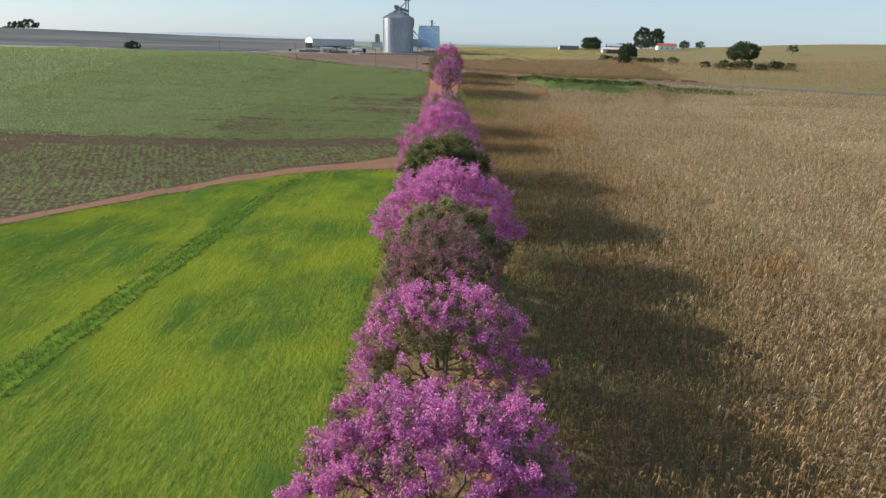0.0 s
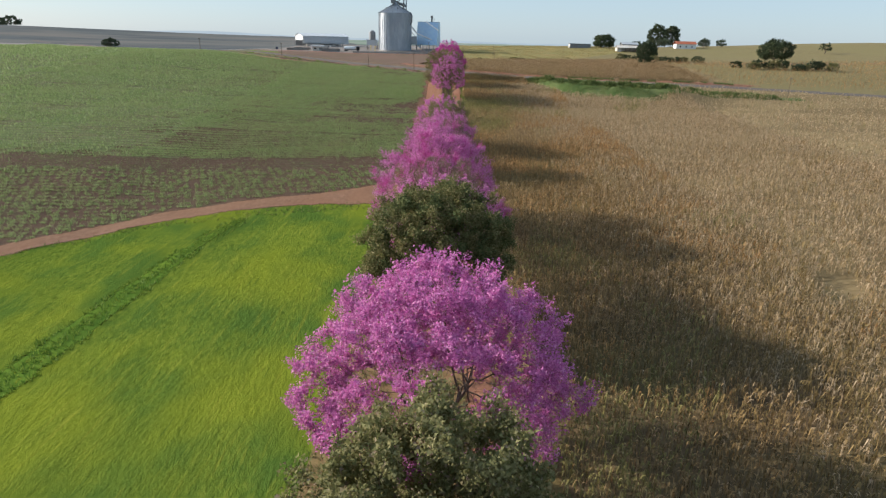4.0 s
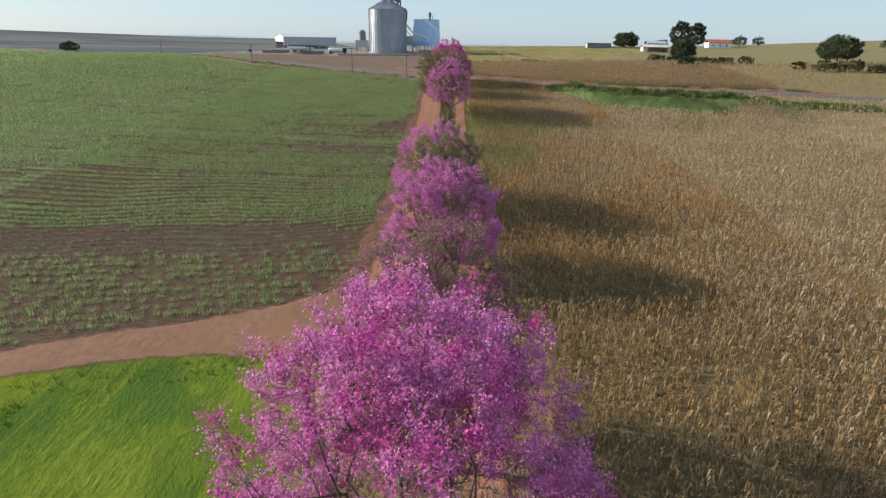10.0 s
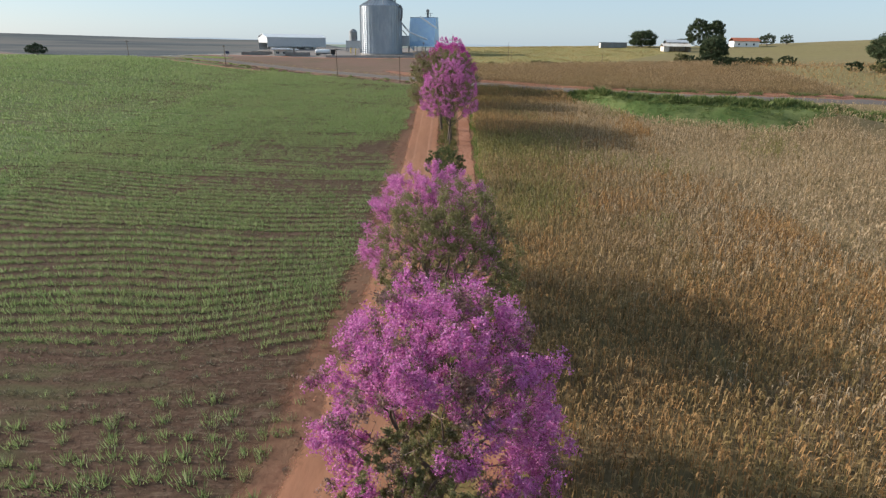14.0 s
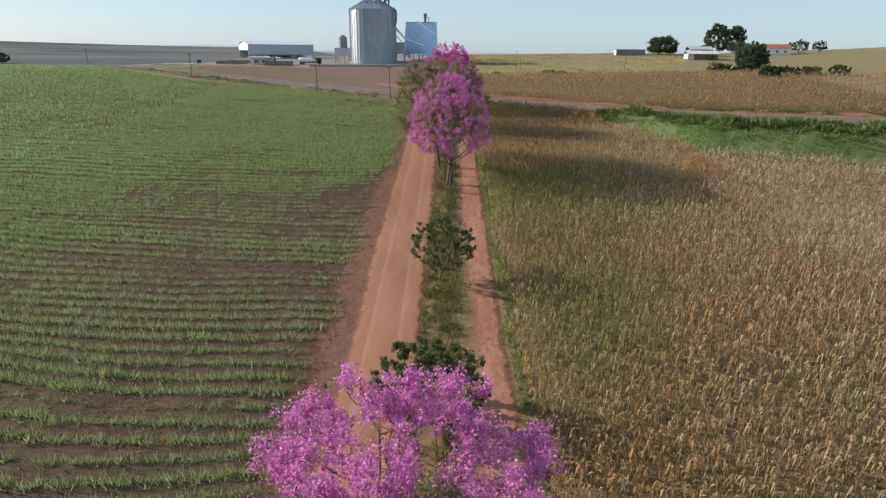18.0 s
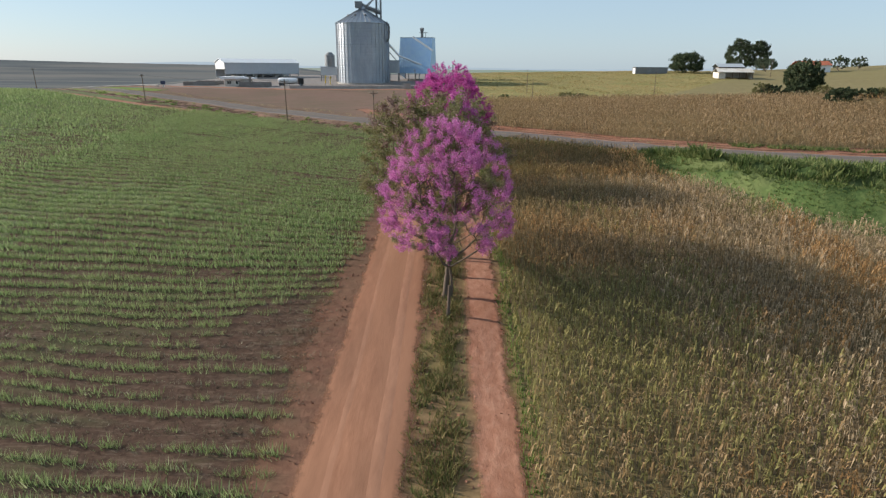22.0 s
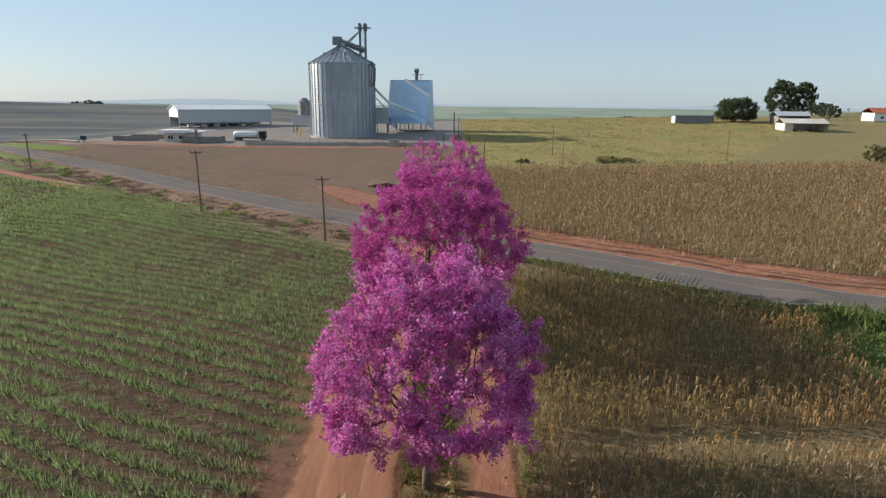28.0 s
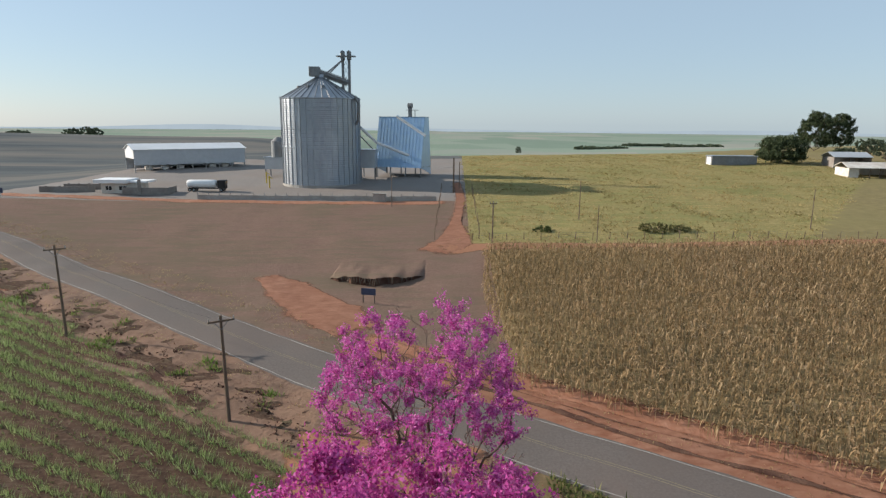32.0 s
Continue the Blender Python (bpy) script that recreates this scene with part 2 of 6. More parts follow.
M = {}
M["strip"] = surface("strip_soil", (.13, .075, .04), (.26, .17, .09), (.16, .14, .05), 1.2, 0.12, bump=0.6)
M["green"] = cereal_cover()
M["cane_soil"] = field_soil("cane_soil", (.050, .031, .023), (.118, .074, .052), (.190, .145, .106), (.085, .086, .043), .2)
M["cane_green"] = field_soil("cane_green", (.078, .070, .040), (.156, .144, .080), (.218, .205, .140), (.140, .183, .078), .5)
M["litter"] = surface("corn_litter", (.085, .060, .034), (.206, .146, .082), (.131, .112, .051), 1.6, 0.06, bump=0.6)
# Lightened copy of the litter, so gaps in the far rows stay pale.
M["litter_far"] = surface("corn_litter_far", (.120, .089, .046), (.264, .198, .106), (.312, .240, .126), 1.1, 0.045, bump=0.8, dist=.2, spec=.03, stretch=(.5, 1.6, 1))
M["pasture"] = field_soil("dry_pasture", (.182, .155, .062), (.300, .247, .108), (.472, .370, .196), (.182, .185, .072), .4)
M["plough"] = field_soil("ploughed_earth", (.137, .090, .071), (.208, .138, .109), (.234, .156, .122), (.137, .110, .077), .42)
M["gravel"] = surface("yard_gravel", (.16, .145, .135), (.25, .23, .215), (.21, .175, .15), 2.5, 0.05, bump=0.3)
# Hill colours are lifted and blued to carry the haze of distance.
M["hill"] = surface("dark_hill", (.081, .091, .098), (.137, .146, .146), (.189, .176, .159), 0.03, 0.012, bump=0.0, stretch=(.35, 2.4, 1), spec=0.0, amount=.75)
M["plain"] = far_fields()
M["bund"] = surface("bank_grass", (.054, .088, .028), (.104, .141, .048), (.153, .172, .071), 0.7, 0.10, bump=1.0, dist=.35, spec=.03, amount=.7)
M["dry"] = surface("dry_field", (.149, .122, .058), (.237, .192, .089), (.199, .171, .074), 0.5, 0.02, bump=0.5)
M["red_dirt"] = surface("red_dirt", (.225, .108, .064), (.315, .158, .095), (.27, .138, .083), 1.3, 0.16, bump=0.45, stretch=(1.7, .22, 1), rough=.95, amount=.75)
M["worn_dirt"] = surface("worn_dirt", (.245, .124, .076), (.325, .170, .106), (.285, .146, .09), 1.5, 0.25, bump=0.3, stretch=(1.4, .25, 1), rough=.9)
M["pale_dirt"] = surface("pale_dirt", (.22, .095, .058), (.37, .20, .135), (.24, .105, .06), 1.8, 0.22, bump=0.8, stretch=(1, .5, 1), rough=.95, dist=.1)
M["verge"] = surface("red_verge", (.17, .07, .042), (.31, .165, .11), (.22, .10, .06), 0.9, 0.12, bump=0.8, dist=.12, stretch=(.6, 1, 1))
M["asphalt"] = surface("asphalt", (.102, .087, .079), (.146, .127, .117), (.134, .108, .095), 5.0, 0.12, bump=0.15, rough=.8)
M["line_white"] = surface("road_paint_white", (.20, .19, .18), (.31, .30, .28), (.13, .12, .115), 3, .5, bump=0)
M["line_yellow"] = surface("road_paint_yellow", (.20, .175, .11), (.30, .26, .16), (.14, .125, .10), 3, .5, bump=0)
M["bark"] = surface("bark", (.07, .052, .04), (.17, .13, .10), (.12, .10, .08), 3, 0.5, bump=0.7, stretch=(1, 1, .3))
M["twig"] = surface("twig", (.15, .105, .08), (.27, .20, .16), (.2, .14, .12), 3, 0.5, bump=0.2)
M["flower"] = foliage("ipe_flower", [(0, (.392, .108, .300)), (.4, (.549, .173, .430)), (.8, (.647, .248, .520)), (1, (.745, .389, .620))], .42)
M["flower_deep"] = foliage("ipe_flower_deep", [(0, (.323, .041, .200)), (.4, (.461, .070, .300)), (.8, (.559, .119, .390)), (1, (.647, .216, .490))], .4)
M["flower_rose"] = foliage("ipe_flower_rose", [(0, (.38, .06, .26)), (.4, (.52, .105, .37)), (.8, (.62, .165, .47)), (1, (.72, .29, .58))], .42)
M["twig_leaf"] = foliage("withered_leaf", [(0, (.132, .092, .066)), (.5, (.242, .163, .132)), (1, (.330, .216, .198))], .3)
M["leaf_deep"] = foliage("leaf_deep", [(0, (.058, .083, .031)), (.6, (.117, .137, .053)), (1, (.214, .214, .088))], .2)
M["flower_dull"] = foliage("ipe_flower_fading", [(0, (.20, .06, .10)), (.4, (.36, .11, .22)), (.8, (.45, .18, .33)), (1, (.5, .28, .36))], .36)
M["leaf_dark"] = foliage("leaf_dark", [(0, (.096, .101, .037)), (.5, (.168, .166, .065)), (.85, (.245, .220, .099)), (1, (.334, .277, .146))], .32)
M["leaf_mid"] = foliage("leaf_mid", [(0, (.055, .08, .028)), (.5, (.105, .13, .05)), (.9, (.165, .18, .075)), (1, (.23, .21, .11))], .35)
M["leaf_olive"] = foliage("leaf_olive", [(0, (.134, .137, .053)), (.5, (.211, .205, .089)), (.9, (.288, .263, .126)), (1, (.340, .252, .200))], .35)
# Far leaves: distance haze is mixed into their green.
M["leaf_hazed"] = foliage("leaf_far", [(0, (.06, .08, .05)), (.5, (.095, .12, .075)), (1, (.14, .165, .105))], .2)
M["corn"] = foliage("corn_leaf", [(0, (.138, .093, .044)), (.3, (.251, .172, .081)), (.7, (.398, .270, .137)), (1, (.428, .304, .176))], .38, .65, (.296, .233, .097), .035, .5)
M["corn_dry"] = foliage("corn_leaf_dry", [(0, (.175, .102, .043)), (.3, (.313, .178, .072)), (.7, (.488, .291, .127)), (1, (.501, .336, .166))], .38, .65, (.376, .216, .088), .05, .45)
M["corn_green"] = foliage("corn_leaf_green", [(0, (.136, .127, .045)), (.5, (.243, .215, .078)), (.9, (.338, .291, .116)), (1, (.427, .354, .167))], .35)
M["cane"] = foliage("cane_leaf", [(0, (.130, .185, .067)), (.5, (.217, .295, .110)), (.85, (.293, .365, .160)), (1, (.391, .415, .245))], .42, .7, (.261, .303, .135), .05, .5)
M["blade_deep"] = foliage("cereal_blade_deep", [(0, (.060, .126, .020)), (.5, (.120, .203, .028)), (1, (.225, .280, .049))], .3)
M["track_dirt"] = surface("track_dirt", (.14, .075, .046), (.24, .14, .09), (.20, .105, .062), 1.4, 0.18, bump=0.6, stretch=(1, .6, 1), rough=.95)
M["straw_green"] = foliage("stubble_blade", [(0, (.085, .07, .042)), (.5, (.16, .138, .085)), (.85, (.24, .21, .135)), (1, (.36, .32, .23))], .2)
M["stubble"] = foliage("cane_stubble_blade", [(0, (.076, .055, .041)), (.4, (.151, .123, .086)), (.75, (.216, .196, .132)), (.9, (.162, .193, .098)), (1, (.346, .308, .241))], .25)
M["strip_weed"] = foliage("strip_weed", [(0, (.068, .081, .025)), (.5, (.149, .144, .050)), (1, (.297, .213, .100))], .25)
M["leaf_farm"] = foliage("leaf_farm", [(0, (.035, .05, .025)), (.5, (.06, .08, .04)), (1, (.10, .12, .06))], .15)
M["cane_low"] = foliage("low_growth", [(0, (.090, .125, .041)), (.5, (.168, .213, .072)), (1, (.276, .275, .132))], .3)
M["bank_blade"] = foliage("bank_blade", [(0, (.065, .099, .026)), (.5, (.123, .163, .045)), (1, (.200, .218, .089))], .4)
# Dry brown leaf, darkened further for shade between plants and under trees.
M["corn_brown_shade"] = foliage("corn_leaf_brown_shade", [(0, (.101, .070, .031)), (.3, (.206, .136, .059)), (.7, (.342, .224, .101)), (1, (.395, .270, .133))], .34, .65, (.245, .196, .072), .05, .5)
# Corn leaf copy, lightened: the far field's brighter look is in its colour.
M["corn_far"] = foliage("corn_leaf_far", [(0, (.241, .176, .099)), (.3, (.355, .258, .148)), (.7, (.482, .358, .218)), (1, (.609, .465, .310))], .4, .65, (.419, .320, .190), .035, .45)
M["slope_grass"] = surface("slope_grass", (.10, .15, .035), (.18, .225, .06), (.26, .25, .11), .8, 0.08, bump=.7, dist=.2, spec=.03)
M["rank"] = foliage("rank_weed", [(0, (.062, .100, .030)), (.5, (.125, .163, .053)), (1, (.237, .250, .100))], .3)
M["corn_pale"] = foliage("corn_leaf_pale", [(0, (.155, .107, .054)), (.3, (.258, .176, .089)), (.7, (.393, .269, .148)), (1, (.506, .371, .223))], .36, .65, (.300, .218, .107), .04, .45)
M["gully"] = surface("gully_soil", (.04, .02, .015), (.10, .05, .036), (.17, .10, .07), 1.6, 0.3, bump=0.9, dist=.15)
M["blade"] = foliage("lane_grass_blade", [(0, (.07, .12, .02)), (.5, (.13, .20, .045)), (1, (.23, .28, .09))], .35)
M["grass"] = foliage("grass_blade", [(0, (.06, .09, .024)), (.5, (.12, .15, .045)), (1, (.23, .22, .09))], .3)
M["straw"] = foliage("straw_blade", [(0, (.178, .150, .055)), (.5, (.303, .245, .100)), (1, (.439, .360, .189))], .35, .6, (.439, .335, .165), .03, .7)
M["zinc"] = surface("galvanised_steel", (.297, .324, .360), (.414, .441, .477), (.279, .306, .342), 0.8, 0.15, rough=.38, bump=0.03, metal=.75, spec=.5, stretch=(1, 1, .3))
M["zinc_dark"] = surface("weathered_steel", (.16, .17, .18), (.27, .28, .29), (.2, .19, .18), 1.2, 0.3, rough=.55, bump=0.05, metal=.6)
M["white"] = surface("white_sheet", (.70, .71, .72), (.80, .80, .80), (.68, .68, .67), 0.8, 0.1, rough=.45, bump=0.02)
M["grey_sheet"] = surface("grey_sheet", (.40, .42, .44), (.50, .52, .54), (.44, .45, .47), 0.8, 0.1, rough=.45, bump=0.02, metal=.3)
M["concrete"] = surface("concrete", (.30, .29, .27), (.42, .40, .37), (.26, .24, .21), 1.5, 0.3, bump=0.2)
M["plaster"] = surface("plaster", (.55, .52, .47), (.66, .63, .58), (.42, .36, .30), 1.0, 0.3, bump=0.1)
M["block"] = surface("block_wall", (.20, .185, .17), (.30, .275, .25), (.17, .14, .12), 2.5, 0.3, bump=0.3)
M["wood"] = surface("pole_wood", (.10, .07, .05), (.20, .15, .11), (.14, .11, .09), 4, 0.5, bump=0.3, stretch=(1, 1, .15))
M["black"] = surface("black_paint", (.015, .015, .016), (.035, .034, .033), (.05, .045, .04), 2, .4, rough=.5, bump=0.02)
M["tile"] = surface("red_tiles", (.30, .09, .05), (.42, .15, .09), (.25, .09, .06), 2, .4, bump=0.3)
M["glass"] = surface("dark_glass", (.02, .025, .03), (.03, .035, .04), (.03, .03, .03), 1, .5, rough=.1, bump=0, spec=.6)
M["yellow"] = surface("yellow_paint", (.5, .36, .06), (.6, .45, .1), (.35, .27, .08), 2, .4, bump=.05)
# Light grey sheet with shade and reflected sky put into its base blue.
M["hull"] = surface("shade_blue_steel_sheet", (0.297, 0.446, 0.675), (0.405, 0.567, 0.700), (0.351, 0.513, 0.700), 0.5, 0.08, rough=.35, bump=0.02, metal=.5, spec=.5)
M["haze"] = distance()
M["tyre_green"] = surface("lush_cereal", (.048, .098, .017), (.096, .165, .025), (.160, .225, .028), 0.6, 0.12, bump=0.8, stretch=(1, .3, 1), spec=0.0)
M["bank"] = surface("brown_bank", (.10, .062, .045), (.22, .145, .105), (.25, .15, .10), 0.7, 0.12, bump=1.0, dist=.25)
M["dark_edge"] = surface("dark_red_soil", (.10, .048, .031), (.20, .105, .067), (.13, .085, .052), 1.3, 0.22, bump=0.9, dist=.12)
M["sign"] = surface("sign_face", (.05, .06, .10), (.08, .09, .14), (.06, .06, .09), 2, .4, bump=0, rough=.5)


# ---- mesh helpers ----
def put(name, verts, faces, mats, parent=None, label="", index=None, smooth=False):
    """One mesh object from plain arrays; faces all of one size, or a list."""
    me = bpy.data.meshes.new(name)
    verts = np.asarray(verts, np.float32)
    if isinstance(faces, np.ndarray):
        n, k = faces.shape
        me.vertices.add(len(verts))
        me.vertices.foreach_set("co", verts.ravel())
        me.loops.add(n * k)
        me.loops.foreach_set("vertex_index", faces.astype(np.int32).ravel())
        me.polygons.add(n)
        me.polygons.foreach_set("loop_start", np.arange(0, n * k, k, dtype=np.int32))
        me.update(calc_edges=True)
    else:
        me.from_pydata([tuple(map(float, v)) for v in verts], [], faces)
    for m in (mats if isinstance(mats, (list, tuple)) else [mats]):
        me.materials.append(m)
    if index is not None:
        me.polygons.foreach_set("material_index", np.asarray(index, np.int32))
    if smooth:
        me.polygons.foreach_set("use_smooth", np.ones(len(me.polygons), bool))
    ob = new(name, me)
    if parent:
        ob.parent = parent
    if label:
        ob["label"] = label
    return ob


def part(name, bm, material, parent, label="", smooth=False):
    me = bpy.data.meshes.new(name)
    bm.to_mesh(me)
    bm.free()
    me.materials.append(material)
    if smooth:
        for p in me.polygons:
            p.use_smooth = True
    ob = new(name, me)
    ob.parent = parent
    if label:
        ob["label"] = label
    return ob


def empty(name, x, y, z, turn=0.0):
    ob = new(name)
    ob.empty_display_size = 0.3
    ob.matrix_basis = pose(x, y, z, 0, 0, turn)
    return ob


def box(bm, x0, x1, y0, y1, z0, z1, bevel=0.0):
    vs = [bm.verts.new((x, y, z)) for x in (x0, x1) for y in (y0, y1) for z in (z0, z1)]
    fs = [bm.faces.new([vs[i] for i in f]) for f in ((0, 1, 3, 2), (4, 6, 7, 5), (0, 4, 5, 1), (2, 3, 7, 6), (0, 2, 6, 4), (1, 5, 7, 3))]
    if bevel:
        bmesh.ops.bevel(bm, geom=list({e for f in fs for e in f.edges}), offset=bevel, segments=1, affect="EDGES")
    return bm


def boxes(*rows, bevel=0.0):
    bm = bmesh.new()
    for r in rows:
        box(bm, *r, bevel=bevel)
    return bm


def rod(bm, a, b, r0, r1=None, n=8):
    """A tapered rod from a to b."""
    a, b = Vector(a), Vector(b)
    r1 = r0 if r1 is None else r1
    q = (b - a).to_track_quat("Z", "Y")
    rings = []
    for p, r in ((a, r0), (b, r1)):
        rings.append([bm.verts.new(p + q @ Vector((r * math.cos(6.28319 * i / n), r * math.sin(6.28319 * i / n), 0))) for i in range(n)])
    for i in range(n):
        bm.faces.new((rings[0][i], rings[0][(i + 1) % n], rings[1][(i + 1) % n], rings[1][i]))
    bm.faces.new(rings[0][::-1])
    bm.faces.new(rings[1])
    return bm


def rods(*rows, n=8):
    bm = bmesh.new()
    for r in rows:
        rod(bm, *r, n=n)
    return bm


def tubes(segs, n=4):
    """Arrays for many tapered tubes; segs: rows of a(3), b(3), ra, rb."""
    s = np.asarray(segs, float)
    a, b, ra, rb = s[:, 0:3], s[:, 3:6], s[:, 6], s[:, 7]
    d = b - a
    d /= np.linalg.norm(d, axis=1)[:, None] + 1e-9
    up = np.where(np.abs(d[:, 2:3]) > 0.9, np.array([[1.0, 0, 0]]), np.array([[0, 0, 1.0]]))
    u = np.cross(d, up)
    u /= np.linalg.norm(u, axis=1)[:, None] + 1e-9
    v = np.cross(d, u)
    ang = np.arange(n) * 6.28319 / n
    ring = np.cos(ang)[None, :, None] * u[:, None, :] + np.sin(ang)[None, :, None] * v[:, None, :]
    vs = np.concatenate([a[:, None, :] + ring * ra[:, None, None], b[:, None, :] + ring * rb[:, None, None]], 1).reshape(-1, 3)
    base = np.arange(len(s))[:, None, None] * 2 * n
    i = np.arange(n)
    quad = np.stack([i, (i + 1) % n, (i + 1) % n + n, i + n], 1)[None]
    return vs, (base + quad).reshape(-1, 4)


def flakes(centres, sizes, rng, flat=0.0, long=1.0):
    """Small bent quads (two triangles) turned at random round the centres."""
    n = len(centres)
    d = rng.normal(size=(n, 3))
    d[:, 2] += flat * np.sign(d[:, 2])
    d /= np.linalg.norm(d, axis=1)[:, None]
    t = rng.normal(size=(n, 3))
    u = np.cross(d, t)
    u /= np.linalg.norm(u, axis=1)[:, None] + 1e-9
    v = np.cross(d, u)
    s = np.asarray(sizes)[:, None]
    c = np.asarray(centres)
    q = np.stack([c - u * s * long, c - v * s * .6 + d * s * .25, c + u * s * long, c + v * s * .6 + d * s * .25], 1)
    return q.reshape(-1, 3), np.arange(4 * n).reshape(-1, 4)


# ---- ground ----
def lines(edges):
    out = []
    for a, b, st in edges:
        out += list(np.arange(a, b - 1e-6, st))
    return np.array(out + [edges[-1][1]])


gx = lines([(-4600, -1000, 400), (-1000, -400, 60), (-400, -130, 15), (-130, -60, 4), (-60, 60, 1.5), (60, 130, 3), (130, 400, 15), (400, 1000, 60), (1000, 4600, 400)])
gy = lines([(-400, -60, 40), (-60, 10, 6), (10, 560, 2.0), (560, 640, 6), (640, 1100, 20), (1100, 2300, 80), (2300, 4600, 300)])
X, Y = np.meshgrid(gx, gy)
gverts = np.stack([X, Y, land(X, Y)], -1).reshape(-1, 3)
nx, ny = len(gx), len(gy)
ii, jj = np.meshgrid(np.arange(nx - 1), np.arange(ny - 1))
k0 = (jj * nx + ii).ravel()
gfaces = np.stack([k0, k0 + 1, k0 + nx + 1, k0 + nx], 1)
fx, fy = gverts[gfaces, 0].mean(1), gverts[gfaces, 1].mean(1)
ground_mats = [M[k] for k in ("strip", "green", "cane_soil", "litter", "pasture", "plough", "gravel", "hill", "plain", "bund", "dry", "cane_green", "litter_far")]
zone = np.zeros(len(fx), int)
zone[(fx < -9.7) & (fy < track_y(fx))] = 1
zone[(fx < -9.5) & (fy >= track_y(fx)) & (fy < road_y(fx))] = 2
zone[(zone == 2) & ((fy > 292 + 14 * waves(fx, fy, 45, 61) + np.random.RandomState(64).uniform(-30, 30, len(fx)) + 2.2 * np.maximum(fx + 55, 0)) | (fx < -78 + 10 * waves(fx, fy, 40, 62) + np.random.RandomState(65).uniform(-12, 12, len(fx))) & (fy > 192 + np.random.RandomState(66).uniform(-4, 6, len(fx))))] = 11
zone[(zone == 11) & (fy > 318 + np.random.RandomState(67).uniform(-12, 12, len(fx))) & (fx > -100 + np.random.RandomState(68).uniform(-15, 15, len(fx)))] = 2
zone[(fx > 8.3) & (fy < road_y(fx))] = 3
zone[(fx > 6) & (fy >= 165) & (fy < road_y(fx))] = 3
zone[(fx > 33) & (np.abs(fy - bund_mid(fx) - 0) < bund_half(fx)) & (fy < road_y(fx) - 3)] = 9
zone[(fx > 7.5) & (fy > road_y(fx)) & (fy < 430)] = 3
zone[(fx > 4) & (fy >= 430) & (fy < 640)] = 4
zone[(fx <= 7.5) & (fy > road_y(fx)) & (fy < 430) | (fx <= 4) & (fy > road_y(fx)) & (fy < 476)] = 5
zone[(fx <= 4) & (fy >= 476) & (fy < 600)] = 6
zone[(fx < -125) & (fy > road_y(fx)) & (fy < 640)] = 7
zone[(fx < -125) & (fy > 490) & (fy > road_y(fx))] = 7
zone[(fy >= 600) & (fx <= 4)] = 7
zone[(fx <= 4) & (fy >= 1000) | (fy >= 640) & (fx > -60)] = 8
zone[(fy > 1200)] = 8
zone[(fx > 130) & (fy > road_y(fx)) & (fy < 900)] = 10
zone[(fx > 88 + (fy - 460) * .75) & (fx <= 130) & (fy >= 430) & (fy < 560)] = 10
zone[(zone == 3) & ((fx > 44 + 6 * waves(fx, fy, 30, 63)) | (fy > road_y(fx)))] = 12
ground = put("ground", gverts, gfaces, ground_mats, index=zone, smooth=True)
tagged(ground, "rolling farmland of red soil, crops and dry pasture", "ground", kind="structure")


def spline(pts, gap=2.0):
    p = np.array(pts, float)
    p = np.concatenate([[2 * p[0] - p[1]], p, [2 * p[-1] - p[-2]]])
    out = []
    for i in range(1, len(p) - 2):
        n = max(2, int(np.linalg.norm(p[i + 1, :2] - p[i, :2]) / gap))
        for t in np.arange(n) / n:
            out.append(0.5 * (2 * p[i] + (p[i + 1] - p[i - 1]) * t + (2 * p[i - 1] - 5 * p[i] + 4 * p[i + 1] - p[i + 2]) * t ** 2 + (3 * p[i] - p[i - 1] - 3 * p[i + 1] + p[i + 2]) * t ** 3))
    return np.array(out + [p[-2]])


def soften(m):
    """Let a strip's material thin out unevenly towards its edges, over the ground below."""
    nt = m.node_tree
    bs, out = nt.nodes["Principled BSDF"], nt.nodes["Material Output"]
    at = nt.nodes.new("ShaderNodeAttribute")
    at.attribute_name = "edge"
    geo = nt.nodes.new("ShaderNodeNewGeometry")
    total = nt.nodes.new("ShaderNodeMath")
    total.operation = "MULTIPLY_ADD"
    nt.links.new(noise_node(nt, geo.outputs["Position"], .55, 6, .7), total.inputs[0])
    total.inputs[1].default_value = 1.5
    nt.links.new(at.outputs["Fac"], total.inputs[2])
    fade = ramp_node(nt, total.outputs[0], [(.0, (0, 0, 0)), (1, (1, 1, 1))])
    ramp = fade.node.color_ramp
    ramp.elements[0].position, ramp.elements[1].position = .55, .82
    half = nt.nodes.new("ShaderNodeMath")
    half.operation = "MULTIPLY"
    half.inputs[1].default_value = .5
    nt.links.new(total.outputs[0], half.inputs[0])
    nt.links.new(half.outputs[0], fade.node.inputs[0])
    hole = nt.nodes.new("ShaderNodeBsdfTransparent")
    mx = nt.nodes.new("ShaderNodeMixShader")
    nt.links.new(fade, mx.inputs[0])
    nt.links.new(bs.outputs[0], mx.inputs[1])
    nt.links.new(hole.outputs[0], mx.inputs[2])
    nt.links.new(mx.outputs[0], out.inputs["Surface"])


for key in ("verge", "pale_dirt", "dark_edge", "bank", "gully", "track_dirt", "red_dirt", "tyre_green", "slope_grass", "worn_dirt"):
    soften(M[key])


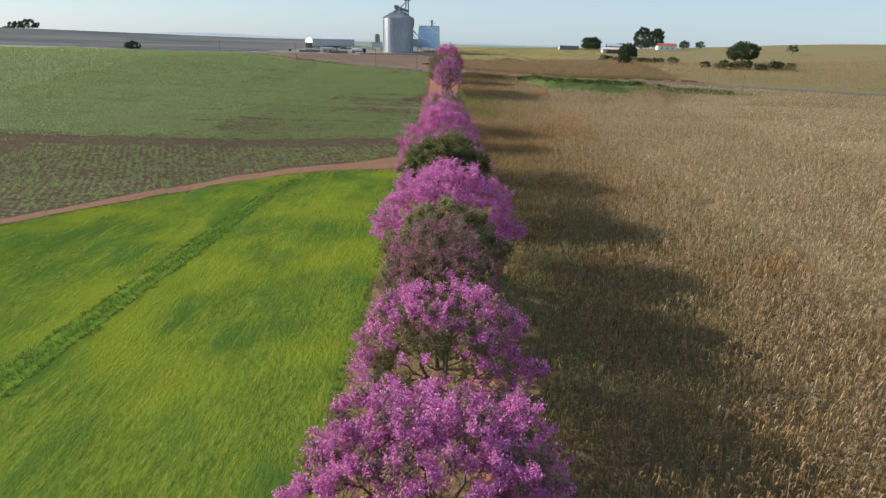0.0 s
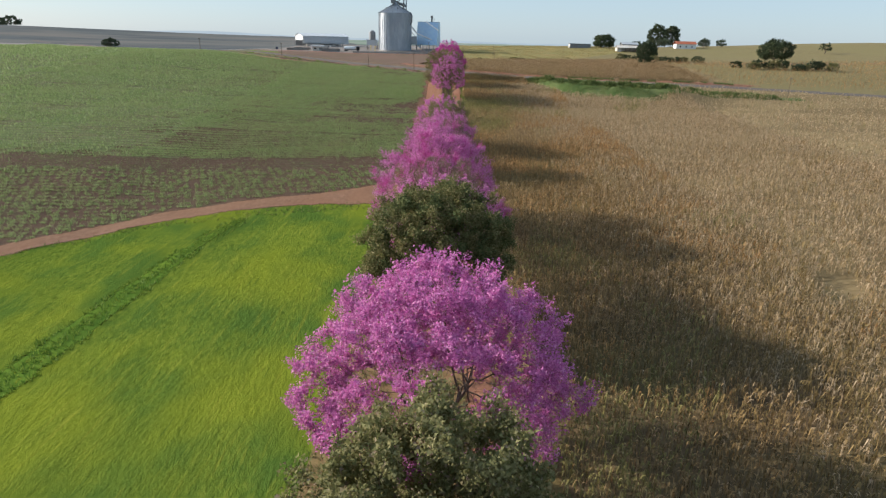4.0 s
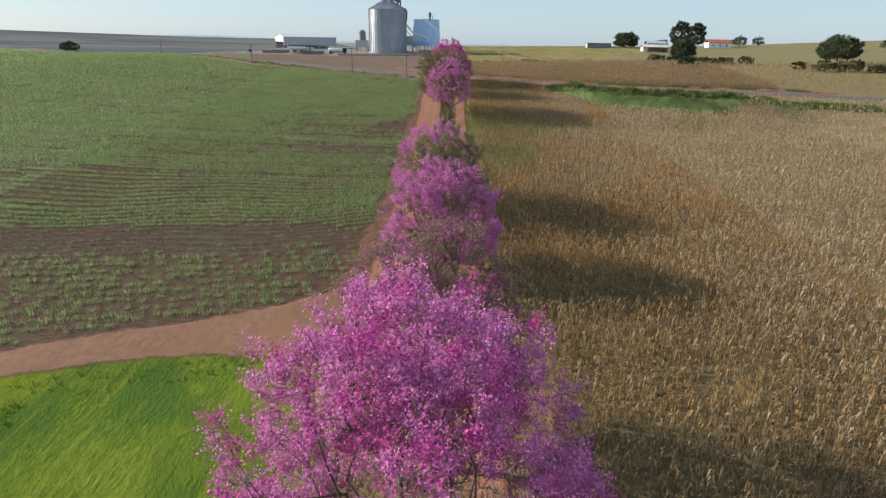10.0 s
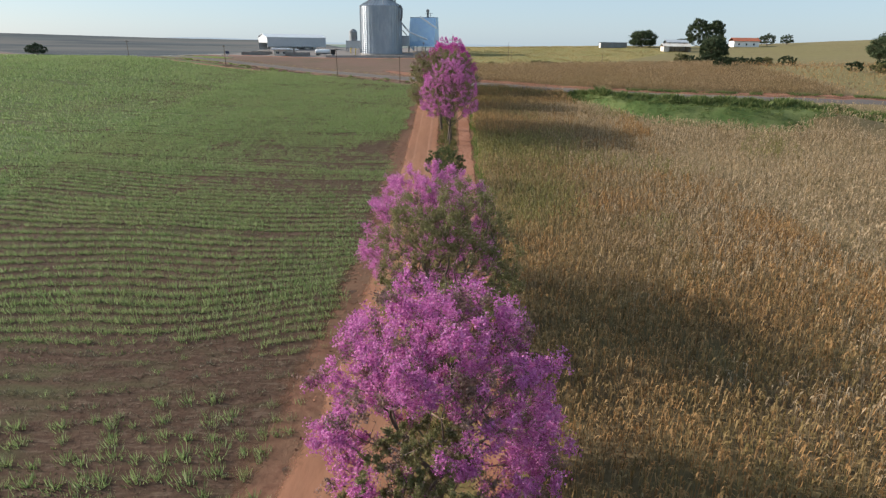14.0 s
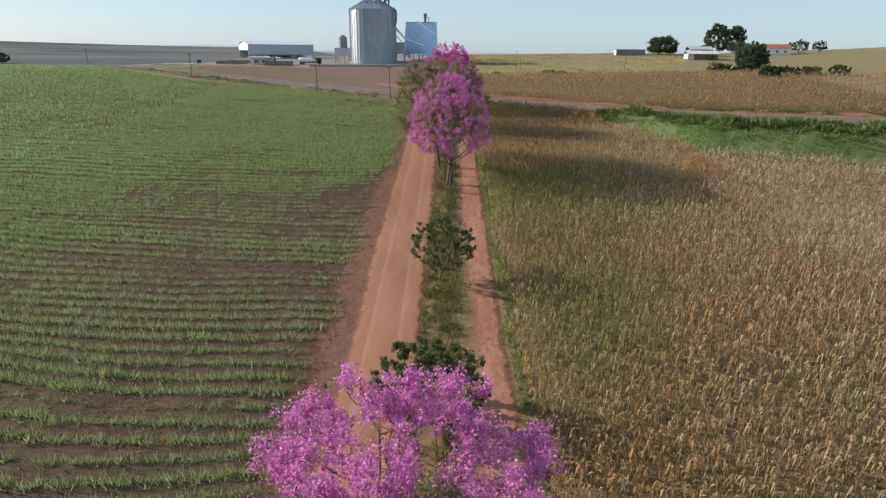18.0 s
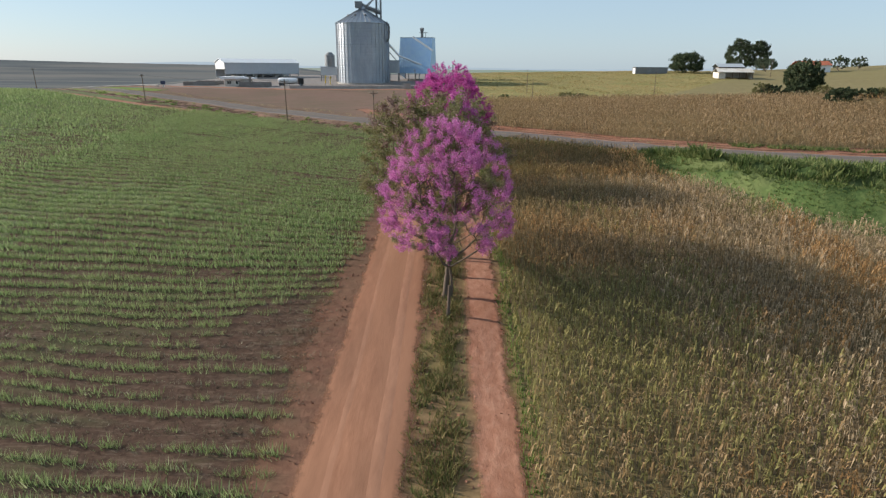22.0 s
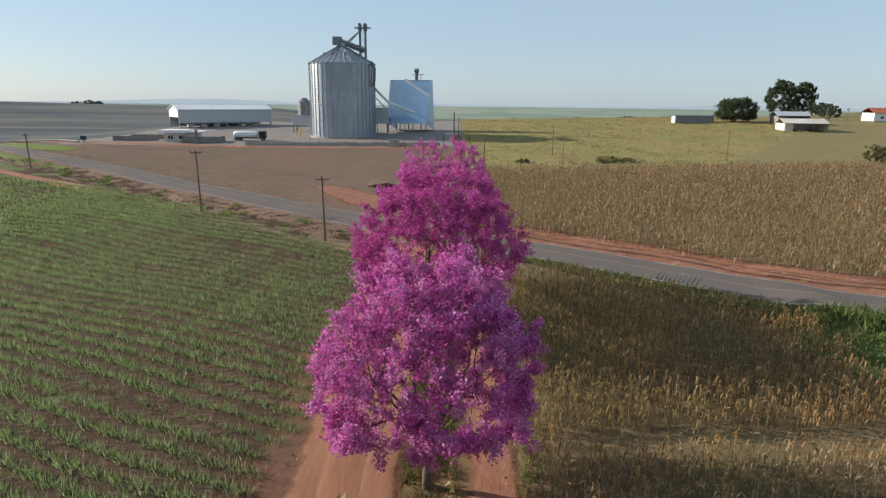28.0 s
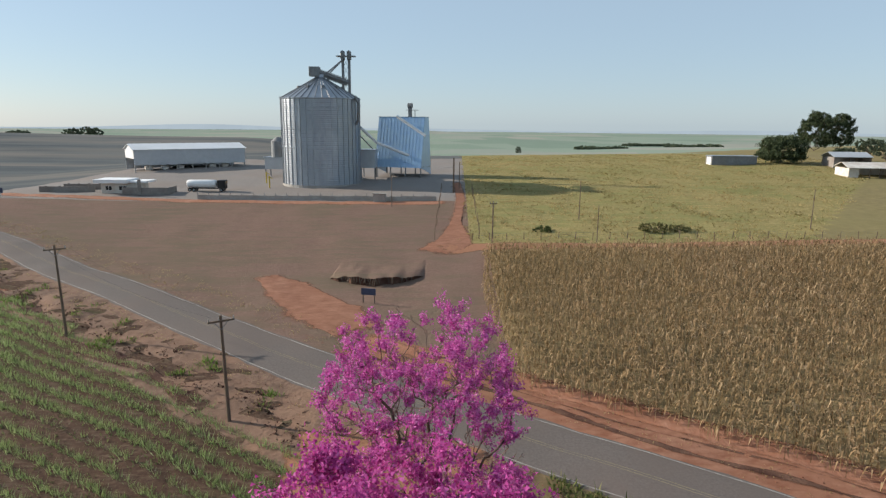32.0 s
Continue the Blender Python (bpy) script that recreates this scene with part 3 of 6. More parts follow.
def ribbon(name, pts, lift, mat, label, category, across=7, wobble=0.0, crown=0.0, ruts=0.0, gap=2.0, kind="structure", offset=0.0, parent=None, fade=.9):
    """A strip that follows the land; pts: rows of x, y, half width."""
    c = spline(pts, gap)
    t = np.gradient(c[:, :2], axis=0)
    t /= np.linalg.norm(t, axis=1)[:, None]
    nrm = np.stack([-t[:, 1], t[:, 0]], 1)
    s = np.linspace(-1, 1, across)
    run = np.arange(len(c)) * gap
    w = c[:, 2:3] * np.ones(across)
    w = w + wobble * (np.abs(s) == 1) * np.stack([waves(run, run * .3 + 40 * i, 9, i) for i in range(across)], 1)
    px = c[:, 0:1] + nrm[:, 0:1] * (s * w + offset)
    py = c[:, 1:2] + nrm[:, 1:2] * (s * w + offset)
    z = land(px, py) + lift * np.where(np.abs(s) == 1, 0.35, 1.0) + crown * (1 - s ** 2)
    z = z - ruts * (np.exp(-((np.abs(s) - .42) / .12) ** 2)) * np.ones_like(px)
    vs = np.stack([px, py, z], -1).reshape(-1, 3)
    m, n = len(c), across
    jj2, ii2 = np.meshgrid(np.arange(m - 1), np.arange(n - 1), indexing="ij")
    k = (jj2 * n + ii2).ravel()
    ob = put(name, vs, np.stack([k, k + 1, k + n + 1, k + n], 1), mat, parent=parent, smooth=True)
    # how near the edge: 0 in the middle, 1 at the rim
    edge = ob.data.attributes.new("edge", "FLOAT", "POINT")
    rim = np.minimum(1, (1 - np.abs(s)) * c[:, 2:3] * (fade if c[:, 2].mean() > 1 else 2.5))
    ends = np.minimum(1, np.minimum(run, run[-1] - run) / 3.0)[:, None]
    edge.data.foreach_set("value", (1 - np.minimum(rim, ends)).astype(np.float32).ravel())
    if parent is None:
        tagged(ob, label, category, kind=kind)
    return ob

# ---- roads and tracks ----
DIRT = [(-6.5, 164, 4.6), (-5.6, 180, 3.6), (-5.0, 205, 3.2), (-4.9, 225, 3.2), (-5.2, 252, 3.5), (-5.4, 295, 3.6), (-5.6, 320, 3.8), (-5.2, 345, 4.6), (-3.0, 368, 9.0)]
ribbon("dirt_road", DIRT, .07, M["red_dirt"], "compacted red dirt road with smooth wheel tracks", "dirt road", 13, .35, .05, .05, kind="structure")
ribbon("dirt_shoulder", [(x - 1.3, y, w + 2.6) for x, y, w in DIRT[:-1]], .035, M["dark_edge"], "loose dark red soil beside the dirt road", "verge", 11, 1.7, fade=.3)
ribbon("dirt_track", [(-190, -45, 2.2), (-92, 98, 2.4), (-77, 119, 2.8), (-63, 137.5, 3.1), (-52, 148, 3.2), (-43, 152, 3.1), (-35, 154.5, 3.3), (-24, 157, 4.2), (-14, 158.5, 6.5), (-5, 165, 7)], .06, M["track_dirt"], "red dirt track between the two fields", "dirt track", 11, .4, .04, .04)
ribbon("field_lane", [(4.0, 10, 1.5), (4.2, 60, 1.5), (4.0, 95, 1.6), (3.8, 130, 1.6), (3.7, 170, 1.5), (4.0, 205, 1.7), (3.9, 225, 1.5), (3.8, 252, 1.75), (3.8, 295, 1.9), (4.0, 330, 1.9), (4.0, 345, 2.2), (2.5, 360, 4)], .12, M["pale_dirt"], "eroded pale red lane beside the corn", "dirt lane", 9, .35, 0, .035)
ROAD = [(x, float(road_y(x)), 3.4) for x in ROAD_X]
ribbon("road_verge", [(x, y, 4.1) for x, y, w in ROAD[8:17]], .04, M["verge"], "rutted red earth verge north of the asphalt road", "verge", 11, .7, offset=6.4)
ribbon("road_bank", [(x, y, 5.8) for x, y, w in ROAD[1:10]], .04, M["bank"], "rough brown earth bank south of the asphalt road", "verge", 13, .9, offset=-7.6)
ribbon("verge_crest", [(x, y, 1.5) for x, y, w in ROAD[8:17]], .07, M["pale_dirt"], "pale trodden earth along the corn", "verge", 7, .6, offset=8.3)
# Both ruts are flat dark strips laid on the verge, not sunk.
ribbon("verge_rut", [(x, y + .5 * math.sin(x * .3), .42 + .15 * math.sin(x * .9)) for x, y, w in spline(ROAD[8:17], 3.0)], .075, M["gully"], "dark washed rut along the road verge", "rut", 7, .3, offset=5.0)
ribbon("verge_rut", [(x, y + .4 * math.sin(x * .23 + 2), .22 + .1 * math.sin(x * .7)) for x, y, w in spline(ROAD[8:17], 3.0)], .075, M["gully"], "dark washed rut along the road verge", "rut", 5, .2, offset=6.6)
road = ribbon("road", ROAD, .10, M["asphalt"], "two-lane asphalt road with worn paint lines", "road", 9, .12, .08)
for side in (-3.05, 3.05):
    ribbon("edge_line", [(x, y, .055) for x, y, w in ROAD[1:16]], .135, M["line_white"], "", "", 3, offset=side, parent=road, crown=0.0)
for side in (-.14, .14):
    ribbon("centre_line", [(x, y, .04) for x, y, w in ROAD[1:16]], .205, M["line_yellow"], "", "", 3, offset=side, parent=road)
for k in range(10):
    bx, by = 27.0 + k * .42, float(road_y(27.0 + k * .42))
    ribbon("rumble_strip", [(bx - 1.6, by - 2.42, .10), (bx - .9, by - 1.36, .10), (bx - .15, by - .23, .10)], .215, M["line_white"], "", "", 3, gap=.5, parent=road)
ribbon("farm_road", [(-1, 426, 4.5), (10, 428.5, 2.6), (40, 428.5, 2.2), (80, 430, 2.2), (140, 428, 2.2), (260, 420, 2.2)], .05, M["red_dirt"], "narrow red dirt farm road along the pasture fence", "dirt road", 7, .3)
ribbon("red_patch", [(-28, 412, 1.6), (-22, 405, 3.6), (-15, 396, 4.2), (-9, 388, 3.6)], .055, M["verge"], "bare red earth below the cut bank", "bare earth", 9, 1.1)
ribbon("yard_drive", [(-3, 424, 3.6), (1, 431, 4), (2, 450, 1.7), (3, 480, 1.6), (2, 510, 1.6)], .055, M["verge"], "red earth driveway up to the silo yard", "driveway", 9, .9)
for side, half in ((-1.5, .75), (1.1, .7)):
    ribbon("wheel_track", [(x, y, half) for x, y, w in DIRT[1:-1]], .088, M["worn_dirt"], "smooth pale wheel track worn into the dirt road", "wheel track", 5, .16, offset=side)
# the cut bank above the red patch: a ragged dark face with hanging roots and a slope that runs out behind it
bank = tagged(empty("cut_bank", -12, 408, float(land(-12, 408)) - .1), "eroded earth bank with dark hanging roots", "earth bank")
bx = np.linspace(-17, -3, 60)
by = np.interp(bx, [-26, -21, -13, -10, -6, -2], [415.5, 411.5, 407.2, 406, 407.5, 411]) + .35 * waves(bx, bx * 0, 3, 51)
bh = 1.15 * np.sin(np.clip((bx + 17) / 14, 0, 1) * 3.1415) ** .6 * (1 + .15 * waves(bx, bx * 0, 4, 52))
V, F, K = [], [], 9
for i in range(60):
    for q, (dy, f) in enumerate(((0, -.1), (.12, .45), (.05, .8), (-.1, 1.0), (.5, 1.04), (2, .95), (4.5, .65), (7.5, .25), (10.5, -.04))):
        y1 = by[i] + dy + (.18 * waves(np.array(bx[i] * 3.0), np.array(f * 5.0), 2, 53) if q < 4 else 0)
        V.append((bx[i] + 12, y1 - 408, float(land(bx[i], y1)) - float(land(-12, 408)) + .1 + bh[i] * f))
for i in range(59):
    for q in range(K - 1):
        F.append((i * K + q, (i + 1) * K + q, (i + 1) * K + q + 1, i * K + q + 1))
V, F = np.array(V, float), np.array(F)
cut = np.arange(len(F)) % (K - 1) < 3
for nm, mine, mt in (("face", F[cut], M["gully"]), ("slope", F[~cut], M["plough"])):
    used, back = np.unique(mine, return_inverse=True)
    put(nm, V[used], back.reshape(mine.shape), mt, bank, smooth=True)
rng = np.random.RandomState(54)
roots = []
for i in rng.randint(8, 54, 34):
    p0 = np.array(V[i * K + 3]) + [0, -.05, 0]
    p1 = p0 + [rng.normal(0, .15), -.15 - rng.uniform(0, .2), -bh[i] * rng.uniform(.35, .6)]
    p2 = p1 + [rng.normal(0, .2), -rng.uniform(0, .25), -bh[i] * rng.uniform(.2, .4)]
    roots += [(*p0, *p1, .06, .045), (*p1, *p2, .045, .02)]
v, f = tubes(roots, 5)
tagged(put("roots", v, f, M["bark"], bank), kind="stuff")
ribbon("headland_track", [(-190, 471, 1.7), (-157, 450, 1.7), (-120, 431.5, 1.8), (-96, 419.5, 2.0), (-76, 409, 2.6), (-62, 403.5, 2.2)], .05, M["pale_dirt"], "pale dirt track between the cane and the road", "dirt track", 9, .5)
ribbon("grass_slope", [(-175, 492, 5), (-150, 478, 6.5), (-128, 468.5, 6.0), (-110, 462, 3.5)], .05, M["slope_grass"], "bright green grass slope beside the yard road", "grass", 9, .9)
ribbon("grass_verge", [(-170, 476, 2.5), (-140, 458, 3.2), (-112, 440, 3.6), (-92, 428, 2.4)], .05, M["slope_grass"], "green grass between the road and the headland track", "grass", 9, .9)
ribbon("far_grass", [(205, 318, 3), (235, 312, 6), (270, 305, 8), (320, 296, 8)], .05, M["slope_grass"], "strip of green grass beyond the corn", "grass", 7, 1.2)
ribbon("yard_edge", [(-150, 486, 2.6), (-110, 481, 2.6), (-70, 477.5, 2.4), (-20, 473, 2.4), (0, 473, 2.6)], .06, M["pale_dirt"], "strip of scraped red earth below the yard fence", "verge", 7, .6)


# ---- crops ----
def corn_plants(name, xs, ys, mats, pick, label, seed, size=1.0, wide=1.0, leaves=6):
    """Dry corn: a stalk, drooping leaves and a tassel for each plant, all in one mesh."""
    rng = np.random.RandomState(seed)
    n = len(xs)
    z = land(xs, ys)
    h = size * rng.uniform(1.75, 2.45, n)
    lean = rng.normal(0, .08, (n, 2))
    V, F, idx = [], [], []
    base = 0
    root = np.stack([xs, ys, z], 1)
    def along(f):
        return root + np.stack([lean[:, 0] * h * f, lean[:, 1] * h * f, h * f], 1)
    a = rng.uniform(0, 6.28, n)
    off = np.stack([np.cos(a), np.sin(a), 0 * a], 1) * .03
    st = np.stack([root - off, root + off, along(1.0)], 1)
    V.append(st.reshape(-1, 3)); F.append(np.arange(3 * n).reshape(-1, 3)); base = 3 * n
    tri_mat = [pick]
    for k in range(leaves):
        f = rng.uniform(.3, .98, n)
        b = rng.uniform(0, 6.28, n)
        ln = rng.uniform(.32, .66, n) * wide
        d = np.stack([np.cos(b), np.sin(b), 0 * b], 1)
        s = np.stack([-np.sin(b), np.cos(b), 0 * b], 1) * (rng.uniform(.036, .07, n) * wide)[:, None]
        o = along(f)
        mid = o + d * (ln * .5)[:, None] + np.array([0, 0, 1]) * (rng.uniform(-.05, .25, n))[:, None]
        tip = o + d * ln[:, None] * .9 + np.array([0, 0, 1]) * (rng.uniform(-.85, -.08, n))[:, None]
        q = np.stack([o, mid - s, tip, mid + s], 1).reshape(-1, 3)
        V.append(q)
        i = base + np.arange(n)[:, None] * 4
        F.append(np.concatenate([i + [0, 1, 3], i + [1, 2, 3]], 0))
        tri_mat += [pick, pick]
        base += 4 * n
    ob = put(name, np.concatenate(V), np.concatenate(F), mats, index=np.concatenate(tri_mat))
    return tagged(ob, label, "corn field", kind="stuff")


def scatter(x0, x1, y0, y1, spacing, rows, seed, keep=None):
    """Plants in rows along y with jitter."""
    rng = np.random.RandomState(seed)
    xs = np.arange(x0, x1, rows)
    ys = np.arange(y0, y1, spacing)
    X2, Y2 = np.meshgrid(xs, ys)
    X2 = (X2 + rng.normal(0, rows * .13, X2.shape)).ravel()
    Y2 = (Y2 + rng.uniform(-.5, .5, Y2.shape) * spacing).ravel()
    if keep is not None:
        k = keep(X2, Y2)
        X2, Y2 = X2[k], Y2[k]
    return X2, Y2


def corn_edge(y):
    return np.interp(y, [0, 60, 100, 140, 168, 200, 250, 300, 345], [8.2, 8.6, 9.2, 8.6, 6.4, 6.6, 6.0, 6.3, 7.0]) + .4 * waves(y, y * .2, 14, 5)


def corn_south(x, y):
    bund = (x > 35.5 + .5 * waves(y, x, 9, 3)) & (np.abs(y - bund_mid(x)) < bund_half(x) - 1 + 1.5 * waves(x, y, 15, 4))
    tail = (y > road_y(x) - 9.5) | (y > 352) | ((y > 318) & (y < 320.5) & (x > 9)) | ((y > 321) & (x > 36) & (x < 92))
    thin = waves(x, y, 7, 8) * .5 + waves(x, y, 30, 9) > 1.5
    return (x > corn_edge(y)) & ~bund & ~tail & ~thin


def corn_tone(x, y, seed):
    """0 tan, 1 greener, 2 driest, 3 shade-darkened, 4 distance-lightened."""
    r = np.random.RandomState(seed).uniform(-.6, .6, len(x))
    g = waves(x, y, 40, 12) * .7 + r + .9 * np.exp(-((x - 10) / 9) ** 2) * step(175, 140, y) + 1.6 * np.exp(-((x - 13) / 22) ** 2) * np.exp(-((y - 258) / 30) ** 2) - .3 - .8 * np.exp(-((y - 188) / 24) ** 2)
    d = waves(x, y, 33, 17) * .7 + r + 1.6 * step(316, 322, y) + .7 * np.exp(-((y - 190) / 26) ** 2)
    brown = step(215, 185, y) * (.75 - .2 * step(50, 110, y)) + 1.0 * step(317, 322, y) + .25 * waves(x, y, 25, 19) > np.random.RandomState(seed + 50).uniform(0, 1, len(x))
    return np.where((g > .75) & (y < 318), 1, np.where(brown & (r > -.6 + .8 * step(20, 46, x)), 3, np.where(d > .45, 2, np.where(r < -.6 + 1.2 * step(14, 46, x) * (.6 + .4 * step(120, 205, y)), 4, 0))))


corn_mats = [M["corn"], M["corn_green"], M["corn_dry"], M["corn_brown_shade"], M["corn_far"]]
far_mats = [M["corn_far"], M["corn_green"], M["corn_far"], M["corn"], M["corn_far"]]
cx, cy = scatter(6, 46, 14, 353, .5, .76, 21, corn_south)
corn_plants("corn_near_lane", cx, cy, corn_mats, corn_tone(cx, cy, 1), "ripe dry corn standing in dense tan rows", 31, wide=1.0)
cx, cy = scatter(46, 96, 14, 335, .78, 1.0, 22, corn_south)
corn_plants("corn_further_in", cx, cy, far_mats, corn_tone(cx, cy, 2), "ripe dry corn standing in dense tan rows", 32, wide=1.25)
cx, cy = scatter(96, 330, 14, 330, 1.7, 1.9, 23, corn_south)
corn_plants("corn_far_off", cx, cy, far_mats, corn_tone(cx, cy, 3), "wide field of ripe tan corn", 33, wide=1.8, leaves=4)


def corn_north(x, y):
    return (y > road_y(x) + 9.0 + .5 * waves(x, y, 8, 6)) & (y < 425.5) & (x > np.interp(y, [375, 400, 425], [7.5, 5.5, 7]))


cx, cy = scatter(6, 120, 325, 426, .7, .8, 24, corn_north)
corn_plants("corn_across_road", cx, cy, [M["corn_pale"], M["corn_green"], M["corn_dry"]], np.where(corn_tone(cx, cy, 4) == 1, 1, 0), "ripe straw-coloured corn beyond the asphalt road", 34, wide=1.3)
cx, cy = scatter(120, 330, 300, 426, 2.4, 2.6, 25, corn_north)
corn_plants("corn_across_road", cx, cy, [M["corn_pale"], M["corn_green"], M["corn_dry"], M["corn_pale"], M["corn_pale"]], corn_tone(cx, cy, 5), "ripe straw-coloured corn beyond the asphalt road", 35, wide=2.0, leaves=4)


def tufts(name, xs, ys, mat, label, category, seed, high=(.25, .5), blades=7, spread=.16, width=.03, lift=0.0, size=None, splay=(.2, .9)):
    """Grass-like tufts: upright curved blades, one triangle each, all in one mesh."""
    rng = np.random.RandomState(seed)
    n = len(xs)
    z = land(xs, ys) + lift
    k = np.ones(n) if size is None else size
    V = []
    for b in range(blades):
        a = rng.uniform(0, 6.28, n)
        r = rng.uniform(.0, spread, n) * k
        h = rng.uniform(*high, n) * k ** .35
        o = np.stack([xs + np.cos(a) * r, ys + np.sin(a) * r, z - .02], 1)
        d = np.stack([np.cos(a) * h * rng.uniform(*splay, n), np.sin(a) * h * rng.uniform(*splay, n), h], 1)
        w = a + 1.57 + rng.normal(0, .6, n)
        s = np.stack([np.cos(w), np.sin(w), 0 * w], 1) * (width * k * rng.uniform(.7, 1.4, n))[:, None]
        V.append(np.stack([o - s, o + s, o + d], 1).reshape(-1, 3))
    V = np.concatenate(V)
    ob = put(name, V, np.arange(len(V)).reshape(-1, 3), mat)
    return tagged(ob, label, category, kind="stuff")


# young cane in contour rows
rng = np.random.RandomState(5)
def bend(y):
    return np.interp(y, [150, 198, 215, 245, 275, 292, 335, 370, 420], [0, 0, .14, .12, .10, .24, .47, .52, .6])


def cane_top(x):
    return road_y(x) - np.interp(x, [-160, -100, -75, -62], [27, 24, 16, 13])


px, py, plv, vigour = [], [], [], []
for lv in np.arange(60, 520, 1.85):
    xs = np.concatenate([np.arange(-350, -190, 1.7), np.arange(-190, -80, .7), np.arange(-80, -9.6, .34)]) + rng.uniform(-.2, .2)
    ys = lv - bend(lv) * (np.maximum(xs, -150) + 10) * (1 - .2 * step(-40, -140, xs)) + 2.4 * step(-30, -8, xs) * (1 - step(270, 300, lv))
    px.append(xs + rng.uniform(-.17, .17, len(xs)))
    py.append(ys + 1.6 * waves(xs, lv + 0 * xs, 70, 31) + rng.normal(0, .10, len(xs)))
    plv.append(lv + 0 * xs)
    turn_row = int(round((lv - 60) / 1.85)) % 7
    vigour.append(rng.normal(0, .3) + (-2.2 if turn_row == 0 else .5 if turn_row == 1 else 0) * (.55 + .45 * waves(xs, lv + 0 * xs, 55, 71)) * step(196, 212, lv))
px, py, plv, vigour = (np.concatenate(a) for a in (px, py, plv, vigour))
patchy = waves(px, py, 60, 41) * .7 + waves(px, py, 14, 42) * .5 + waves(px * .35, py, 7, 48) * .35 + vigour
terrace = np.exp(-((plv - 248) / 1.3) ** 2) + .6 * np.exp(-((plv - 197.5) / 1.6) ** 2) + .5 * np.exp(-((plv - 226) / 1.5) ** 2)
bare = 1.5 * np.exp(-((py - 185) / 6.5) ** 2) + 1.2 * np.exp(-((plv - 237) / 8) ** 2) * (.35 + .65 * step(-60, -30, px)) + 1.45 * np.exp(-((plv - 266) / 11) ** 2) * step(-58, -28, px)
bare = bare + .55 * np.exp(-((px + 12) / 8) ** 2) + .6 * step(305, 330, py) * step(-48, -25, px) - .8 * step(272, 300, py) - 1.5 * terrace - .5 * np.exp(-((py - 198) / 9) ** 2)
loose = py < 190 + 1.5 * waves(px, py, 12, 46)
keep = (~loose | (rng.uniform(size=len(px)) < .10 + .08 * waves(px, py, 5, 47))) & (py > track_y(px) + 4.5) & (py < cane_top(px)) & (patchy - bare > rng.uniform(-2.6, -.8, len(px))) & (px < -10.4 + .9 * waves(py, px * 0, 11, 43))
stubble = ~keep & (px > -85) & (px < -9.9) & (py > track_y(px) + 4.5) & (py < cane_top(px)) & (py > 177 + 2 * waves(px, py, 9, 44)) & (rng.uniform(size=len(px)) < .8)
bx, by = px[stubble], py[stubble]
tufts("cane_stubble", bx, by, M["stubble"], "rows of dry cane stubble and straw on bare soil", "cane field", 54, (.08, .30), 9, .5, .035, size=np.clip(1 + .4 * waves(bx, by, 6, 45), .4, 1.7), splay=(.4, 1.6))
px, py, terrace, loose, bare, patchy = px[keep], py[keep], terrace[keep], loose[keep], bare[keep], patchy[keep]
size = np.clip(1.04 + .25 * rng.normal(size=len(px)) + .22 * patchy - .18 * bare + .3 * terrace, .45, 1.7)
size = size * (1.0 + .25 * step(262, 285, py) * (1 - step(300, 328, py) * step(-95, -40, px)) - .25 * loose) * (1 + .2 * step(-55, -100, px) + .2 * step(-100, -150, px) + .9 * step(-180, -200, px))
near = px > -75
for here, blades, seed in ((near, 18, 51), (~near, 8, 52)):
    tufts("young_cane", px[here], py[here], M["cane"], "rows of young green sugar cane on red soil", "cane field", seed, (.28, .72), blades, .5, .024 if seed == 51 else .05, size=size[here], splay=(.15, .75))

# clumps set out in a loose grid where the field meets the track
cx, cy = [], []
for i, lv in enumerate(np.arange(100, 186, 2.1)):
    xs = np.arange(-120, -10, 1.75) + (.9 if i % 2 else 0)
    cx.append(xs + rng.normal(0, .22, len(xs)))
    cy.append(lv + .05 * xs + rng.normal(0, .2, len(xs)))
cx, cy = np.concatenate(cx), np.concatenate(cy)
keep = (cy > track_y(cx) + 4.2) & (cy < 180.5 + 2 * waves(cx, cy, 14, 46)) & (waves(cx, cy, 9, 47) + rng.normal(0, .3, len(cx)) > -.95 + .6 * step(174, 180, cy))
cx, cy = cx[keep], cy[keep]
tufts("young_cane", cx, cy, M["cane"], "loose clumps of young cane beside the dirt track", "cane field", 53, (.25, .7), 60, .7, .027, size=np.clip(1 + .3 * waves(cx, cy, 8, 49) + .2 * rng.normal(size=len(cx)), .5, 1.7), splay=(.15, .7))

wx, wy = scatter(-190, -11, 160, 450, 1.2, 1.2, 63, lambda x, y: (y > track_y(x) + 5) & (y < cane_top(x)) & (waves(x, y, 30, 66) * .8 + 1.9 * step(255, 285, y) + .9 * np.exp(-((y - 210) / 16) ** 2) + .6 * step(-50, -80, x) - np.exp(-((x + 12) / 9) ** 2) * 1.2 - 1.6 * np.exp(-((y - 262) / 12) ** 2) * step(-60, -30, x) > -.05 + 1.3 * step(305, 335, y) * step(-75, -40, x) + .5 * waves(x, y, 6, 67)))
tufts("cane_weeds", wx, wy, M["cane_low"], "short green growth between the cane rows", "cane field", 64, (.1, .3), 5, .6, .06, size=1 + .5 * step(-50, -100, wx))

lx, ly = scatter(-75, -10.2, 158, 345, .8, .8, 65, lambda x, y: (y > track_y(x) + 4) & (y < cane_top(x)) & (waves(x, y, 9, 68) + .6 * waves(x, y, 2.5, 69) > -.5))
tufts("field_litter", lx, ly, M["straw_green"], "thin litter of pale straw over the cane soil", "cane field", 67, (.03, .12), 4, .4, .05, size=np.clip(1 + .4 * waves(lx, ly, 6, 70), .5, 1.6))

